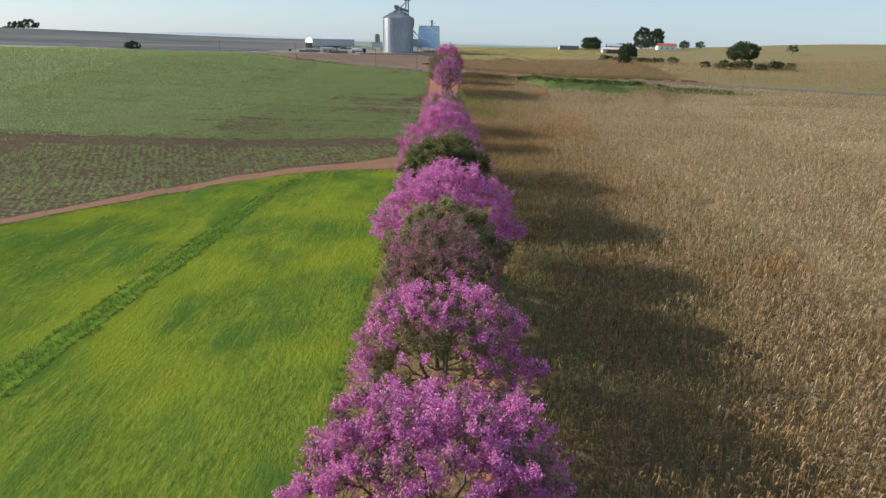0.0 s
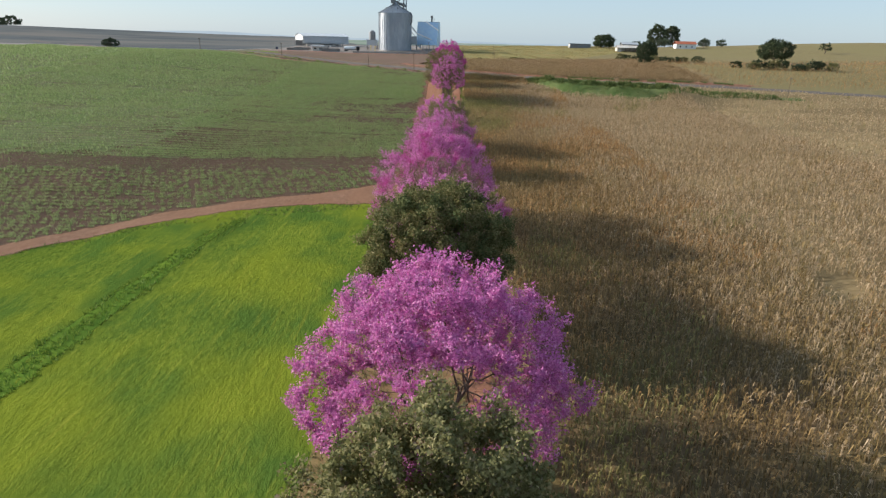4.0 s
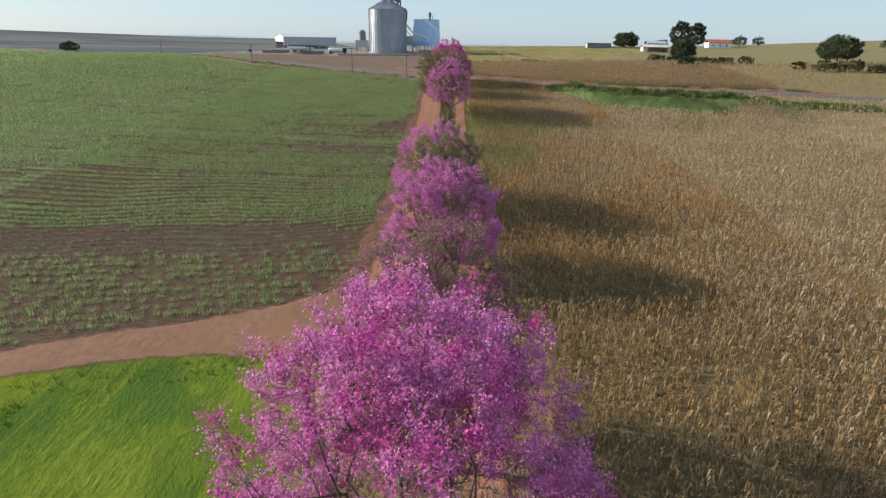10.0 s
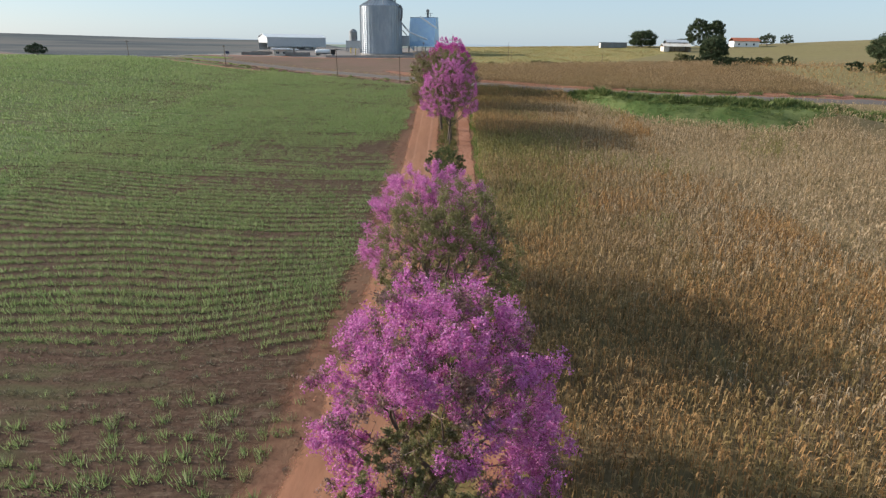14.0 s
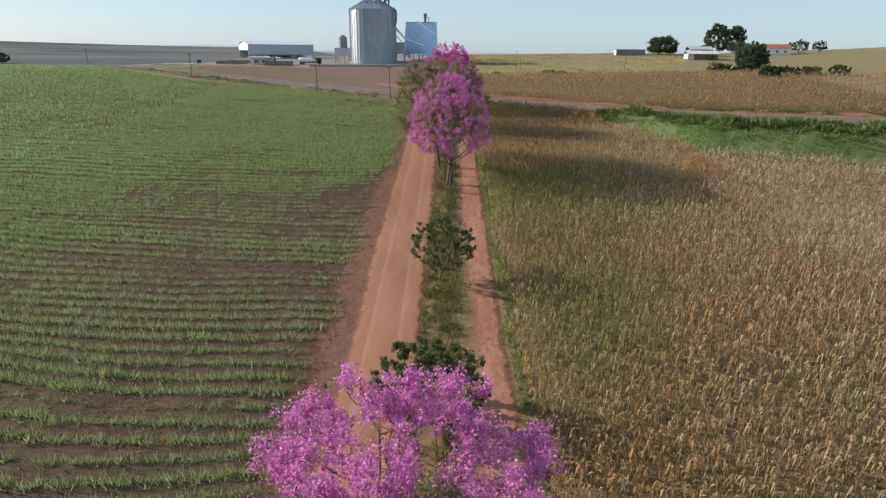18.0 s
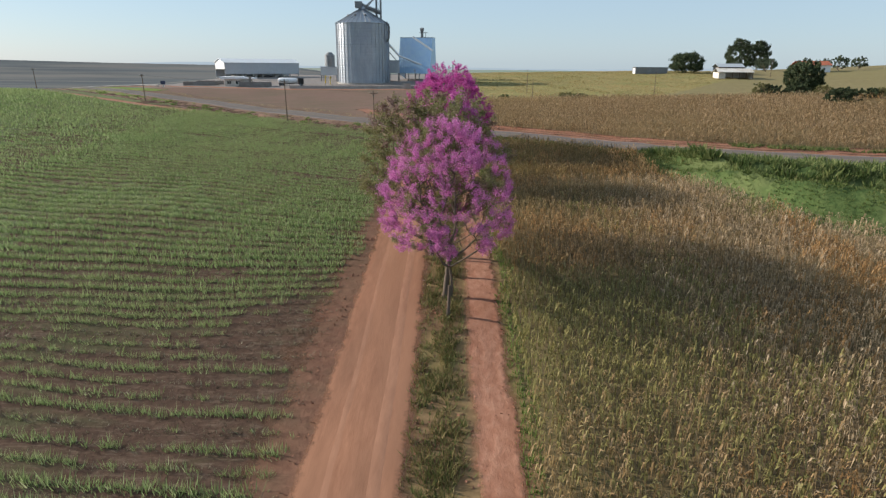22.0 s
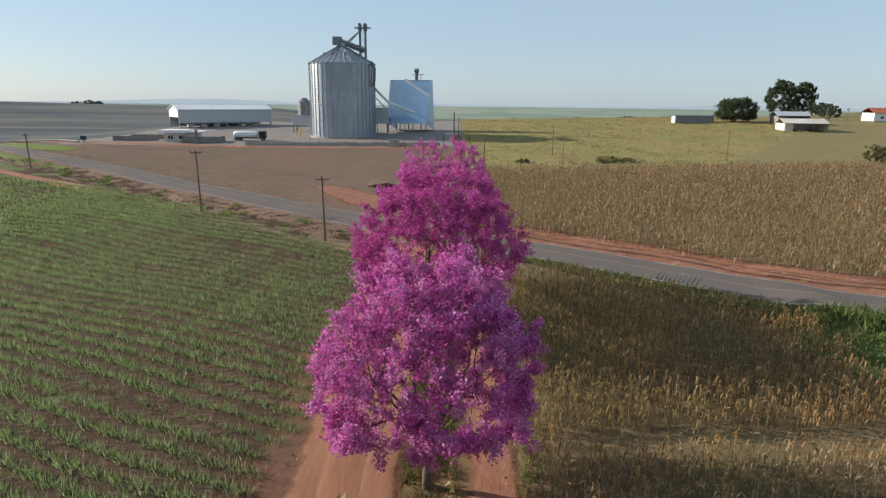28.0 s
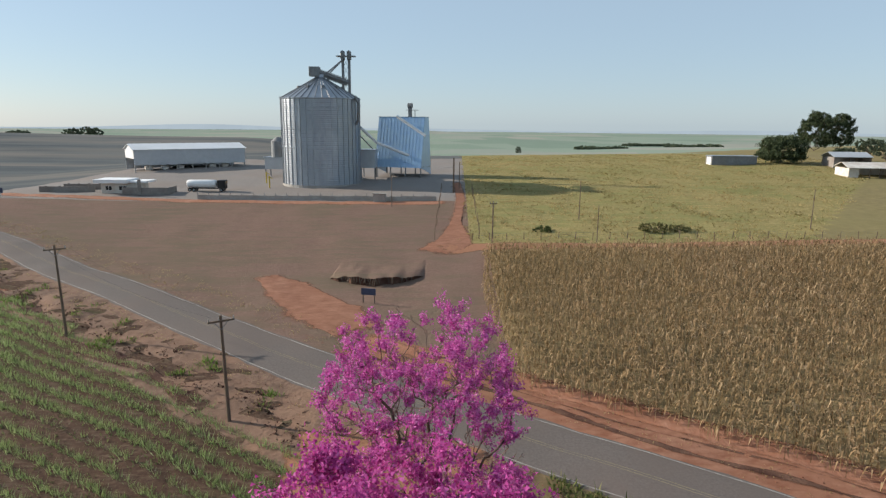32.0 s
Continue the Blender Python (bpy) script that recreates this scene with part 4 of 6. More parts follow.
# a lusher band with wheel tracks in the young cereal
ribbon("lush_band", [(-46, 10, 2.5), (-44, 50, 2.5), (-42.2, 75, 2.4), (-40.6, 95, 2.3), (-39.8, 112, 2.1), (-38.6, 130, 1.6), (-36, 146, .9)], .03, M["tyre_green"], "darker lusher band in the green cereal", "cereal", 7, .55)
def lush_x(y):
    return np.interp(y, [10, 50, 75, 95, 112, 130, 146], [-46, -44, -42.2, -40.6, -39.8, -38.6, -36])


def cereal_here(x, y):
    return (y < track_y(x) - 5.5) & (y > 8)
gx2, gy2 = scatter(-49, -33, 12, 146, .6, .5, 58, lambda x, y: cereal_here(x, y) & (np.abs(x - lush_x(y)) < 2.3 - .012 * np.maximum(y - 90, 0) + .5 * waves(y, x * 0, 7, 3)) & (np.abs(np.abs(x - lush_x(y)) - 1.15) > .3))
tufts("lush_cereal", gx2, gy2, M["blade_deep"], "taller dark green cereal along the wheel tracks", "cereal", 60, (.2, .5), 7, .35, .06)
gx2, gy2 = scatter(-95, -9.6, 22, 160, 1.3, 1.3, 61, lambda x, y: (y < track_y(x) - np.interp(x, [-60, -20, -12], [3.2, 5, 7])) & (y > track_y(x) - np.interp(x, [-60, -20, -12], [6.5, 9, 14])))
tufts("track_side_grass", gx2, gy2, M["grass"], "tall green grass along the dirt track", "grass", 62, (.2, .5), 8, .5, .05)

# rough grass along the tree strip, the verges and the banks
sx, sy = scatter(-9.8, 8.5, 16, 360, .75, .6, 71, lambda x, y: ((y < 160) | (np.abs(x + .2) < 1.9 + .5 * waves(y, x * 0, 9, 2))) & (np.abs(x - 3.8) > 1.3) & (waves(x, y, 5, 14) > -.5))
tufts("strip_grass", sx, sy, M["grass"], "rough dry grass under the row of trees", "grass", 72, (.2, .6), 6, .3, .035)
sx, sy = scatter(-1.7, 1.9, 222, 352, .35, .3, 85, lambda x, y: waves(x * 2, y, 8, 86) + .5 * waves(x * 3, y, 3, 89) > .1)
tufts("strip_weeds", sx, sy, M["strip_weed"], "dark low weeds in the strip between the wheel lanes", "weeds", 87, (.2, .65), 8, .3, .035, size=np.clip(1 + .6 * waves(sx, sy, 6, 88), .4, 2))
sx, sy = scatter(35, 140, 250, 352, .55, .55, 73, lambda x, y: (x < 116) & (y > bund_mid(x) - bund_half(x)) & ((y < bund_mid(x) - 3) | (x < 47) & (y < bund_mid(x) + 6)) & (y < road_y(x) - 5) & (waves(x, y, 6, 92) > -.6))
tufts("bank_grass", sx, sy, M["bank_blade"], "short pale green grass on the near earth bank", "grass", 74, (.12, .42), 7, .5, .07, size=np.clip(.9 + .6 * waves(sx, sy, 7, 91), .3, 2))
sx, sy = scatter(36, 140, 250, 352, .62, .62, 74, lambda x, y: (x < 135) & ((x > 47) | (y > bund_mid(x) + 5)) & (y > bund_mid(x) - 3.5 + 1.2 * waves(x, y, 8, 95)) & (y < bund_mid(x) + bund_half(x)) & (y < road_y(x) - 4.8) & (waves(x, y, 5, 96) > -.5))
tufts("rank_weeds", sx, sy, M["rank"], "tall rank weeds in the ditch beside the road", "weeds", 75, (.45, 1.5), 10, .6, .13, size=np.clip(.95 + 1.1 * waves(sx, sy, 6, 97), .2, 2.4))
sx, sy = scatter(58, 130, 325, 350, .6, .6, 76, lambda x, y: (y > road_y(x) + 6.5) & (y < road_y(x) + 9.5) & (waves(x, y, 11, 98) > -.1))
tufts("roadside_weeds", sx, sy, M["rank"], "green weeds at the foot of the corn", "weeds", 77, (.3, .9), 9, .4, .08)
sx, sy = scatter(9, 60, 318, 362, .55, .55, 75, lambda x, y: (y > road_y(x) - 4.5 - np.interp(x, [9, 18, 42], [1.5, 4, 9])) & (y < road_y(x) - 4.0) & (x > 9))
tufts("verge_grass", sx, sy, M["grass"], "lush green roadside grass between asphalt and corn", "grass", 76, (.25, .7), 9, .4, .06)
sx, sy = scatter(-130, -9, 345, 460, .55, .55, 77, lambda x, y: (y > road_y(x) - 14.5) & (y < road_y(x) - 6.6) & (waves(x, y, 8, 23) + .35 * waves(x, y, 3, 24) > .62))
tufts("verge_weeds", sx, sy, M["blade"], "green weeds on the rough bank beside the road", "weeds", 78, (.2, .75), 8, .35, .05, size=np.clip(1 + .6 * waves(sx, sy, 4, 26), .4, 1.8))
# A flat dark strip laid over the bank stands for the gully.
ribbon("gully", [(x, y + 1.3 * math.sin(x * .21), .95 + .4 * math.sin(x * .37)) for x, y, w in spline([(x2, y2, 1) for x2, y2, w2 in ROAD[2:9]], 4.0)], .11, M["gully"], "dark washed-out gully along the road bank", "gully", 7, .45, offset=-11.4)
sx, sy = scatter(5, 150, 433, 620, 1.3, 1.3, 79, lambda x, y: (waves(x, y, 12, 25) > -.6) & (x < 88 + (y - 460) * .75))
rng = np.random.RandomState(79)
sx, sy = sx + rng.normal(0, .7, len(sx)), sy + rng.normal(0, .7, len(sy))
tufts("pasture_grass", sx, sy, M["straw"], "dry yellow-green pasture grass", "pasture", 80, (.12, .42), 6, .8, .09, size=np.clip(1 + .7 * waves(sx, sy, 15, 99) + .3 * waves(sx, sy, 5, 93), .3, 2.2))

sx, sy = scatter(-110, 120, 330, 470, .8, .8, 81, lambda x, y: (np.abs(y - road_y(x)) > 4.6) & (np.abs(y - road_y(x)) < 12) & (waves(x, y, 6, 27) > .0))
tufts("verge_straw", sx, sy, M["straw"], "thin dry grass on the bare road verge", "grass", 82, (.08, .28), 5, .4, .03)
rng = np.random.RandomState(83)
sx, sy = scatter(-120, 110, 325, 470, .75, .75, 84, lambda x, y: ((np.abs(y - road_y(x)) > 4.8) & (np.abs(y - road_y(x)) < 9.5)) & (waves(x, y, 8, 28) > -.2))
cs = np.repeat(np.stack([sx, sy, land(sx, sy) + .04], 1), 2, axis=0) + rng.normal(0, .25, (2 * len(sx), 3)) * [1, 1, .02]
v, f = flakes(cs, rng.uniform(.04, .15, len(cs)) * rng.uniform(.4, 1, len(cs)), rng, .2)
tagged(put("soil_clods", v, f, M["verge"]), "loose clods of red earth on the verge", "soil", kind="stuff")
sx, sy = scatter(-115, -8, 345, 460, .5, .5, 90, lambda x, y: (np.abs(y - road_y(x) + 11.2 + 1.1 * waves(x, x * 0, 14, 35)) < 1.5 + .7 * waves(x, y, 6, 36)) & (waves(x, y, 7, 37) > -.7))
cs = np.repeat(np.stack([sx, sy, land(sx, sy) + .08], 1), 2, axis=0) + rng.normal(0, .2, (2 * len(sx), 3)) * [1, 1, .15]
v, f = flakes(cs, rng.uniform(.06, .22, len(cs)), rng, .4)
tagged(put("bank_clods", v, f, M["gully"]), "dark broken earth along the road bank", "soil", kind="stuff")
sx, sy = scatter(-9.6, 6.8, 160, 356, .55, .45, 85, lambda x, y: ((x < -8.3) | (np.abs(x - .2) < 1.9) | (np.abs(x - 3.8) < 1.9)) & (waves(x, y, 4, 29) > .15))
cs = np.stack([sx, sy, land(sx, sy) + .06], 1)
v, f = flakes(cs, rng.uniform(.05, .2, len(cs)), rng, .2)
tagged(put("soil_clods", v, f, M["pale_dirt"]), "loose clods of pale red earth along the lane", "soil", kind="stuff")
sx, sy = scatter(5.4, 8.8, 165, 345, .5, .45, 86, lambda x, y: np.abs(x - corn_edge(y)) < .7)
tufts("lane_edge_grass", sx, sy, M["blade"], "pale green grass between lane and corn", "grass", 87, (.2, .6), 7, .3, .04)
sx, sy = scatter(-1.6, 2.2, 176, 345, .45, .4, 88, lambda x, y: np.abs(x - .4 - .5 * waves(y, y * 0, 17, 33)) < .55 + .5 * waves(y, y * 0, 8, 34))
tufts("hedge_weeds", sx, sy, M["strip_weed"], "dark green weeds in the strip between road and lane", "weeds", 89, (.2, .7), 7, .35, .05)


# ---- trees ----
def petals(centres, sizes, rng):
    """Small triangles turned at random round the centres."""
    n = len(centres)
    d = rng.normal(size=(n, 3))
    d /= np.linalg.norm(d, axis=1)[:, None]
    u = np.cross(d, rng.normal(size=(n, 3)))
    u /= np.linalg.norm(u, axis=1)[:, None] + 1e-9
    w = np.cross(d, u)
    s = np.asarray(sizes)[:, None]
    q = np.stack([centres + u * s * 1.15, centres - u * s * .7 + w * s * .8, centres - u * s * .7 - w * s * .8], 1)
    return q.reshape(-1, 3), np.arange(3 * n).reshape(-1, 3)


def spikes(rows):
    """Three-sided twigs that run out to a point; rows: a(3), b(3), ra, rb."""
    a, b, ra = rows[:, 0:3], rows[:, 3:6], rows[:, 6]
    d = b - a
    d /= np.linalg.norm(d, axis=1)[:, None] + 1e-9
    u = np.cross(d, np.array([.31, .22, .925]))
    u /= np.linalg.norm(u, axis=1)[:, None] + 1e-9
    w = np.cross(d, u)
    vs = np.stack([a + u * ra[:, None], a + (w * .87 - u * .5) * ra[:, None], a - (w * .87 + u * .5) * ra[:, None], b], 1).reshape(-1, 3)
    f = np.arange(len(a))[:, None, None] * 4 + np.array([[0, 1, 3], [1, 2, 3], [2, 0, 3]])
    return vs, f.reshape(-1, 3)


def limb_path(a, b, rng, sag=.12, n=5):
    a, b = np.asarray(a, float), np.asarray(b, float)
    t = np.linspace(0, 1, n)[:, None]
    p = a + (b - a) * t
    ln = np.linalg.norm(b - a)
    side = rng.normal(0, 1, 3) * ln * .07
    p = p + np.sin(t * 3.1416) * (side + np.array([0, 0, -sag * ln * .3]))
    return p


def tree(name, x, y, high, radius, label, leaf_mat, seed, leaves=9000, leaf=.2, clear=.35, bare=.0, trunk=.28, second=None, share=0.0, gaps=.25, flat=.85, stems=1, twigs=260, group="", shell=.84, square=2.0, puff=1.0, inner=None, belly=.38, front=0.0):
    """A trunk whose branches fork out to a crown of small clumps. clear: height of the lowest limbs; bare: share of clumps without leaves;
    belly: how high the crown is widest; front: share of the low southern twigs left bare; second: another leaf material for a share of the clumps; inner: one for the lower inside; square: how full the crown's shoulders are."""
    rng = np.random.RandomState(seed)
    z0 = float(land(x, y)) - .1
    ob = tagged(empty(name, x, y, z0), label, "tree", group)
    top, low = high - .8 * radius / 7, high * clear
    radius = radius * .92
    mid = np.array([0, 0, low + (top - low) * belly])
    up, down = (top - mid[2]), (mid[2] - low * .9)
    # clump centres in the crown, most of them near its uneven skin
    k = twigs
    d = rng.normal(size=(k, 3))
    d /= np.linalg.norm(d, axis=1)[:, None]
    d[:, 2] = np.where(d[:, 2] < -.75, -d[:, 2] * .6, d[:, 2])
    rad = np.where(rng.uniform(size=k) < shell, rng.uniform(.86, 1.0, k), rng.uniform(.35, .9, k) ** .7)
    full_side = (1 - np.minimum(np.abs(d[:, 2]), .985) ** square) ** (1 / square) / np.sqrt(1 - np.minimum(np.abs(d[:, 2]), .985) ** 2)
    full_side = np.where(d[:, 2] > 0, full_side, 1.0)
    lob = 1 + .13 * waves(np.arctan2(d[:, 1], d[:, 0]) * 2.2 + seed, d[:, 2] * 3.0, 2.2, seed % 7)
    c = d * (rad * lob)[:, None] * radius
    c[:, :2] *= full_side[:, None]
    c[:, 2] = np.where(d[:, 2] > 0, np.abs(d[:, 2]) ** flat * rad * up * np.clip(lob, .86, 1.05), d[:, 2] * rad * down)
    c += mid + rng.normal(0, .15, (k, 3))
    hole = waves(c[:, 0] * 1.0 + seed, c[:, 1] + c[:, 2], radius * .8, seed % 5) > 1.15 - gaps * 1.0
    c = c[~hole]
    k = len(c)
    # the trunk, then branches that each leave the nearest older one
    pts, par, run = [], [], []
    for st in range(stems):
        foot = np.array([rng.normal(0, .3), rng.normal(0, .3), 0]) * (stems > 1)
        fork = np.array([rng.normal(0, .3), rng.normal(0, .3), low * rng.uniform(.7, .9)])
        p = limb_path(foot, fork, rng, 0, 5)
        p[1:4] += (foot + (fork - foot) * np.linspace(0, 1, 5)[1:4, None] - p[1:4]) * .75
        for i in range(5):
            par.append(len(pts) - 1 if i else -1)
            run.append(run[-1] + np.linalg.norm(p[i] - p[i - 1]) if i else 0.0)
            pts.append(p[i])
    scaf = rng.normal(size=(14 + k // 10, 3))
    scaf /= np.linalg.norm(scaf, axis=1)[:, None]
    scaf[:, 2] = np.abs(scaf[:, 2])
    scaf = scaf * rng.uniform(.25, .8, len(scaf))[:, None] * np.array([radius, radius, up * .9]) + mid * [1, 1, .8]
    goal = np.concatenate([scaf, c])
    is_tip = np.concatenate([np.full(len(scaf), -1), np.arange(k)])
    heart = np.array([0, 0, low * .8])
    n_all = len(pts) + 2 * len(goal)
    P, L, PAR = np.zeros((n_all, 3)), np.zeros(n_all), np.zeros(n_all, int)
    n0 = len(pts)
    P[:n0], L[:n0], PAR[:n0] = pts, run, par
    m = n0
    tip_from = np.zeros((k, 3))
    can = np.ones(n_all, bool)
    for st in range(stems):
        can[st * 5:st * 5 + 3] = False
    for i in np.argsort(np.linalg.norm((goal - heart) * [1, 1, .8], axis=1)):
        p = goal[i]
        dist = np.linalg.norm(P[:m] - p, axis=1)
        cost = dist + .4 * L[:m] + 1.4 * np.maximum(0, P[:m, 2] - p[2] - .2) + 99 * ~can[:m]
        j = int(np.argmin(cost))
        ln = dist[j]
        w = (P[j] + p) / 2 + rng.normal(0, .055, 3) * ln + np.array([0, 0, -.07 * ln])
        P[m], PAR[m], L[m] = w, j, L[j] + ln * .5
        P[m + 1], PAR[m + 1], L[m + 1] = p, m, L[j] + ln
        if is_tip[i] >= 0:
            tip_from[is_tip[i]] = w
        m += 2
    cnt = np.ones(n_all)
    for i in range(n_all - 1, -1, -1):
        if PAR[i] >= 0:
            cnt[PAR[i]] += cnt[i]
    e = math.log(trunk * .95 / .006) / math.log(max(cnt))
    r = .006 * cnt ** e + .004
    kid = np.arange(n_all)[PAR >= 0]
    rp = np.minimum(r[PAR[kid]], r[kid] * 1.5)
    rows = np.concatenate([P[PAR[kid]], P[kid], rp[:, None], r[kid][:, None]], 1)
    thick = r[kid] > .04
    v, f = tubes(rows[thick], 7)
    put("trunk", v, f, M["bark"], ob, smooth=True)
    tw = []
    v1, f1 = tubes(rows[~thick], 3)
    # twigs that fan out and up from each clump
    out_d = c - np.array([0, 0, low])
    out_d /= np.linalg.norm(out_d, axis=1)[:, None] + 1e-9
    fan = 6 if bare > .4 else 4
    base = np.repeat(c * .6 + tip_from * .4, fan, axis=0)
    way = np.repeat(out_d * .75 + np.array([0, 0, .25]), fan, axis=0) + rng.normal(0, .5, (k * fan, 3))
    way /= np.linalg.norm(way, axis=1)[:, None]
    reach = rng.uniform(.35, 1.15, k * fan) * radius / 7
    ends = base + way * reach[:, None]
    tw.append(np.concatenate([base, ends, np.full((k * fan, 1), .013), np.full((k * fan, 1), .006)], 1))
    if bare > .4:
        sp = np.repeat(base * .45 + ends * .55, 2, axis=0)
        sw = np.repeat(way, 2, axis=0) + rng.normal(0, .6, (len(sp), 3))
        tw.append(np.concatenate([sp, sp + sw * .35 * radius / 7, np.full((len(sp), 1), .007), np.full((len(sp), 1), .004)], 1))
    v, f = spikes(np.concatenate(tw))
    fine = tagged(put("fine_branching", np.concatenate([v1, v]), [*f1.tolist(), *(f + len(v1)).tolist()], M["twig"], ob), kind="stuff")
    # leaves or flowers gathered at the twigs' ends
    order = rng.uniform(size=k)
    depth = np.linalg.norm((c - mid) / [radius, radius, up], axis=1)
    keep = (order >= bare) & ((bare == 0) | (depth > .78) | (rng.uniform(size=k) > bare))
    sunless = (c[:, 1] < -.12 * radius) & (c[:, 2] < mid[2] + .62 * up) & (rng.uniform(size=k) < front)
    keep &= ~sunless
    split = waves(c[:, 0] * 1.2 + seed, c[:, 1] + c[:, 2] * .6, radius * .7, 3) * .35 + rng.uniform(size=k) < share
    within = (depth < .80) & (inner is not None)
    for sel, mat, nm in ((keep & ~split & ~within, leaf_mat, "crown"), (keep & split & ~within, second, "foliage"), (within & (rng.uniform(size=k) > bare * .6), inner, "inner_foliage")):
        cl = np.repeat(sel, fan)
        if mat is None or not sel.any():
            continue
        tips, roots = ends[cl], base[cl]
        n = int(leaves * 3.5 * sel.sum() / max(1, k))
        at = rng.randint(0, len(tips), n)
        along = rng.uniform(.35, 1.1, n)[:, None]
        pos = roots[at] * (1 - along) + tips[at] * along
        g = rng.normal(size=pos.shape)
        g /= np.linalg.norm(g, axis=1)[:, None]
        pos = pos + g * (rng.uniform(0, 1, n) ** .6 * radius * .05 * puff)[:, None]
        v, f = petals(pos, rng.uniform(.55, 1.1, n) * leaf * .86, rng)
        put(nm, v, f, mat, ob)
    return ob


ROW = "trees along the dirt road"
PINK = "leafless ipe tree covered in pink blossom"
tree("ipe_tree", -.2, 30, 11.6, 8.2, PINK, M["flower"], 101, 28000, .115, .3, gaps=.15, second=M["twig_leaf"], share=.3, belly=.25, group=ROW, twigs=600)
tree("ipe_tree", .2, 44, 13.4, 7.6, "ipe tree with fading pink blossom and bare twigs", M["flower"], 102, 26000, .115, .28, bare=.2, gaps=.0, belly=.28, front=.3, inner=M["leaf_olive"], second=M["twig_leaf"], share=.3, group=ROW, twigs=760)
tree("ipe_tree", -.3, 53, 16.0, 5.9, "nearly bare ipe tree with dull reddish blossom", M["flower_dull"], 103, 24000, .075, .25, bare=.4, gaps=.0, belly=.3, front=.35, group=ROW, twigs=900, second=M["twig_leaf"], share=.55)
tree("broadleaf_tree", .2, 61, 15.6, 6.9, "dense olive-green broadleaf tree", M["leaf_dark"], 104, 28000, .14, .2, group=ROW, second=M["leaf_olive"], share=.7, twigs=460, puff=1.7, gaps=-.3, belly=.3)
tree("ipe_tree", .4, 75.2, 16.4, 9.2, PINK, M["flower"], 105, 34000, .12, .33, bare=.08, gaps=.1, belly=.22, group=ROW, twigs=760, square=1.75)
tree("shrub", -2.0, 87, 5.0, 3.4, "bare grey-brown shrub under the trees", M["leaf_olive"], 106, 900, .1, .15, bare=.75, group=ROW, twigs=200, trunk=.1, stems=3)
tree("broadleaf_tree", .1, 95.6, 16.8, 7.3, "rounded dark olive-green broadleaf tree with dense crown", M["leaf_dark"], 107, 46000, .125, .36, gaps=-.15, group=ROW, second=M["leaf_deep"], share=.22, twigs=640, puff=1.7, square=2.1)
tree("ipe_tree", .2, 105.3, 15.4, 6.6, PINK, M["flower"], 108, 24000, .11, .4, bare=.2, gaps=.3, group=ROW, twigs=486)
tree("bare_tree", .4, 113.5, 16.4, 5.6, "leafless grey tree with dense fine twigs", M["twig_leaf"], 109, 7000, .10, .3, bare=.5, group=ROW, twigs=760)
tree("ipe_tree", -.7, 124.5, 19.2, 9.8, "ipe tree covered in magenta blossom over bare lower twigs", M["flower_deep"], 110, 36000, .105, .2, bare=.06, gaps=.05, belly=.14, front=.6, group=ROW, twigs=900, stems=3, second=M["flower"], share=.8, square=1.6)
tree("ipe_tree", -.2, 136, 18.4, 6.8, "nearly bare ipe tree with a few pink flowers", M["flower_dull"], 111, 34000, .075, .22, bare=.05, group=ROW, twigs=950, stems=3, gaps=.0, puff=.9, belly=.25, second=M["twig_leaf"], share=.82)
tree("broadleaf_tree", -.6, 165, 9.4, 4.0, "small green broadleaf tree with open crown", M["leaf_olive"], 112, 12000, .075, .25, bare=.1, gaps=.35, group=ROW, twigs=180, trunk=.16)
tree("ipe_tree", .1, 169.5, 15.0, 7.2, PINK, M["flower"], 113, 34000, .095, .2, bare=.08, gaps=.1, belly=.25, front=.25, group=ROW, twigs=760, square=2.0, second=M["twig_leaf"], share=.22)
tree("shrub", -.2, 183.5, 6.4, 3.8, "bare grey bush with thin twigs and some olive leaf", M["leaf_olive"], 114, 2600, .10, .12, bare=.6, group=ROW, twigs=360, trunk=.12, stems=3, gaps=0.0)
tree("ipe_tree", -1.3, 198, 14.0, 7.2, "spreading ipe tree covered in pink blossom", M["flower"], 115, 30000, .085, .2, bare=.1, gaps=.1, belly=.2, front=.5, group=ROW, twigs=640, stems=2, square=2.0)
tree("broadleaf_tree", .5, 190.5, 14.9, 6.6, "olive-leaved tree with bare twigs beside the blossom", M["leaf_olive"], 123, 26000, .09, .12, bare=.2, gaps=.0, belly=.3, group=ROW, twigs=760, stems=3, square=2.1)
tree("broadleaf_tree", -.6, 215.5, 6.4, 4.0, "small bushy green tree beside the dirt road", M["leaf_mid"], 116, 13000, .08, .2, gaps=.3, group=ROW, twigs=170, trunk=.14, stems=2)
tree("broadleaf_tree", -.2, 239, 7.0, 3.4, "slender young tree with dark green leaves", M["leaf_mid"], 117, 9000, .075, .28, bare=.05, gaps=.2, group=ROW, twigs=190, trunk=.10, stems=2, puff=1.1)
tree("ipe_tree", .3, 276.5, 17.8, 6.7, "tall ipe tree in pink blossom with long bare trunk", M["flower"], 118, 34000, .075, .26, bare=.28, gaps=.75, belly=.32, group=ROW, twigs=900, square=1.75, stems=2, second=M["leaf_olive"], share=.12)
tree("ipe_tree", -1.4, 287.2, 19.1, 8.2, "spreading ipe tree with olive leaves and bare twigs", M["leaf_olive"], 119, 26000, .13, .28, bare=.28, gaps=.0, belly=.3, group=ROW, second=M["twig_leaf"], share=.25, twigs=900, square=2.3, flat=.8)
tree("ipe_tree", -.3, 315, 15.6, 6.8, "round ipe tree covered in bright pink blossom", M["flower_rose"], 120, 30000, .12, .28, gaps=.08, bare=.03, belly=.28, group=ROW, twigs=756, square=2.0, puff=1.2, second=M["flower"], share=.5)
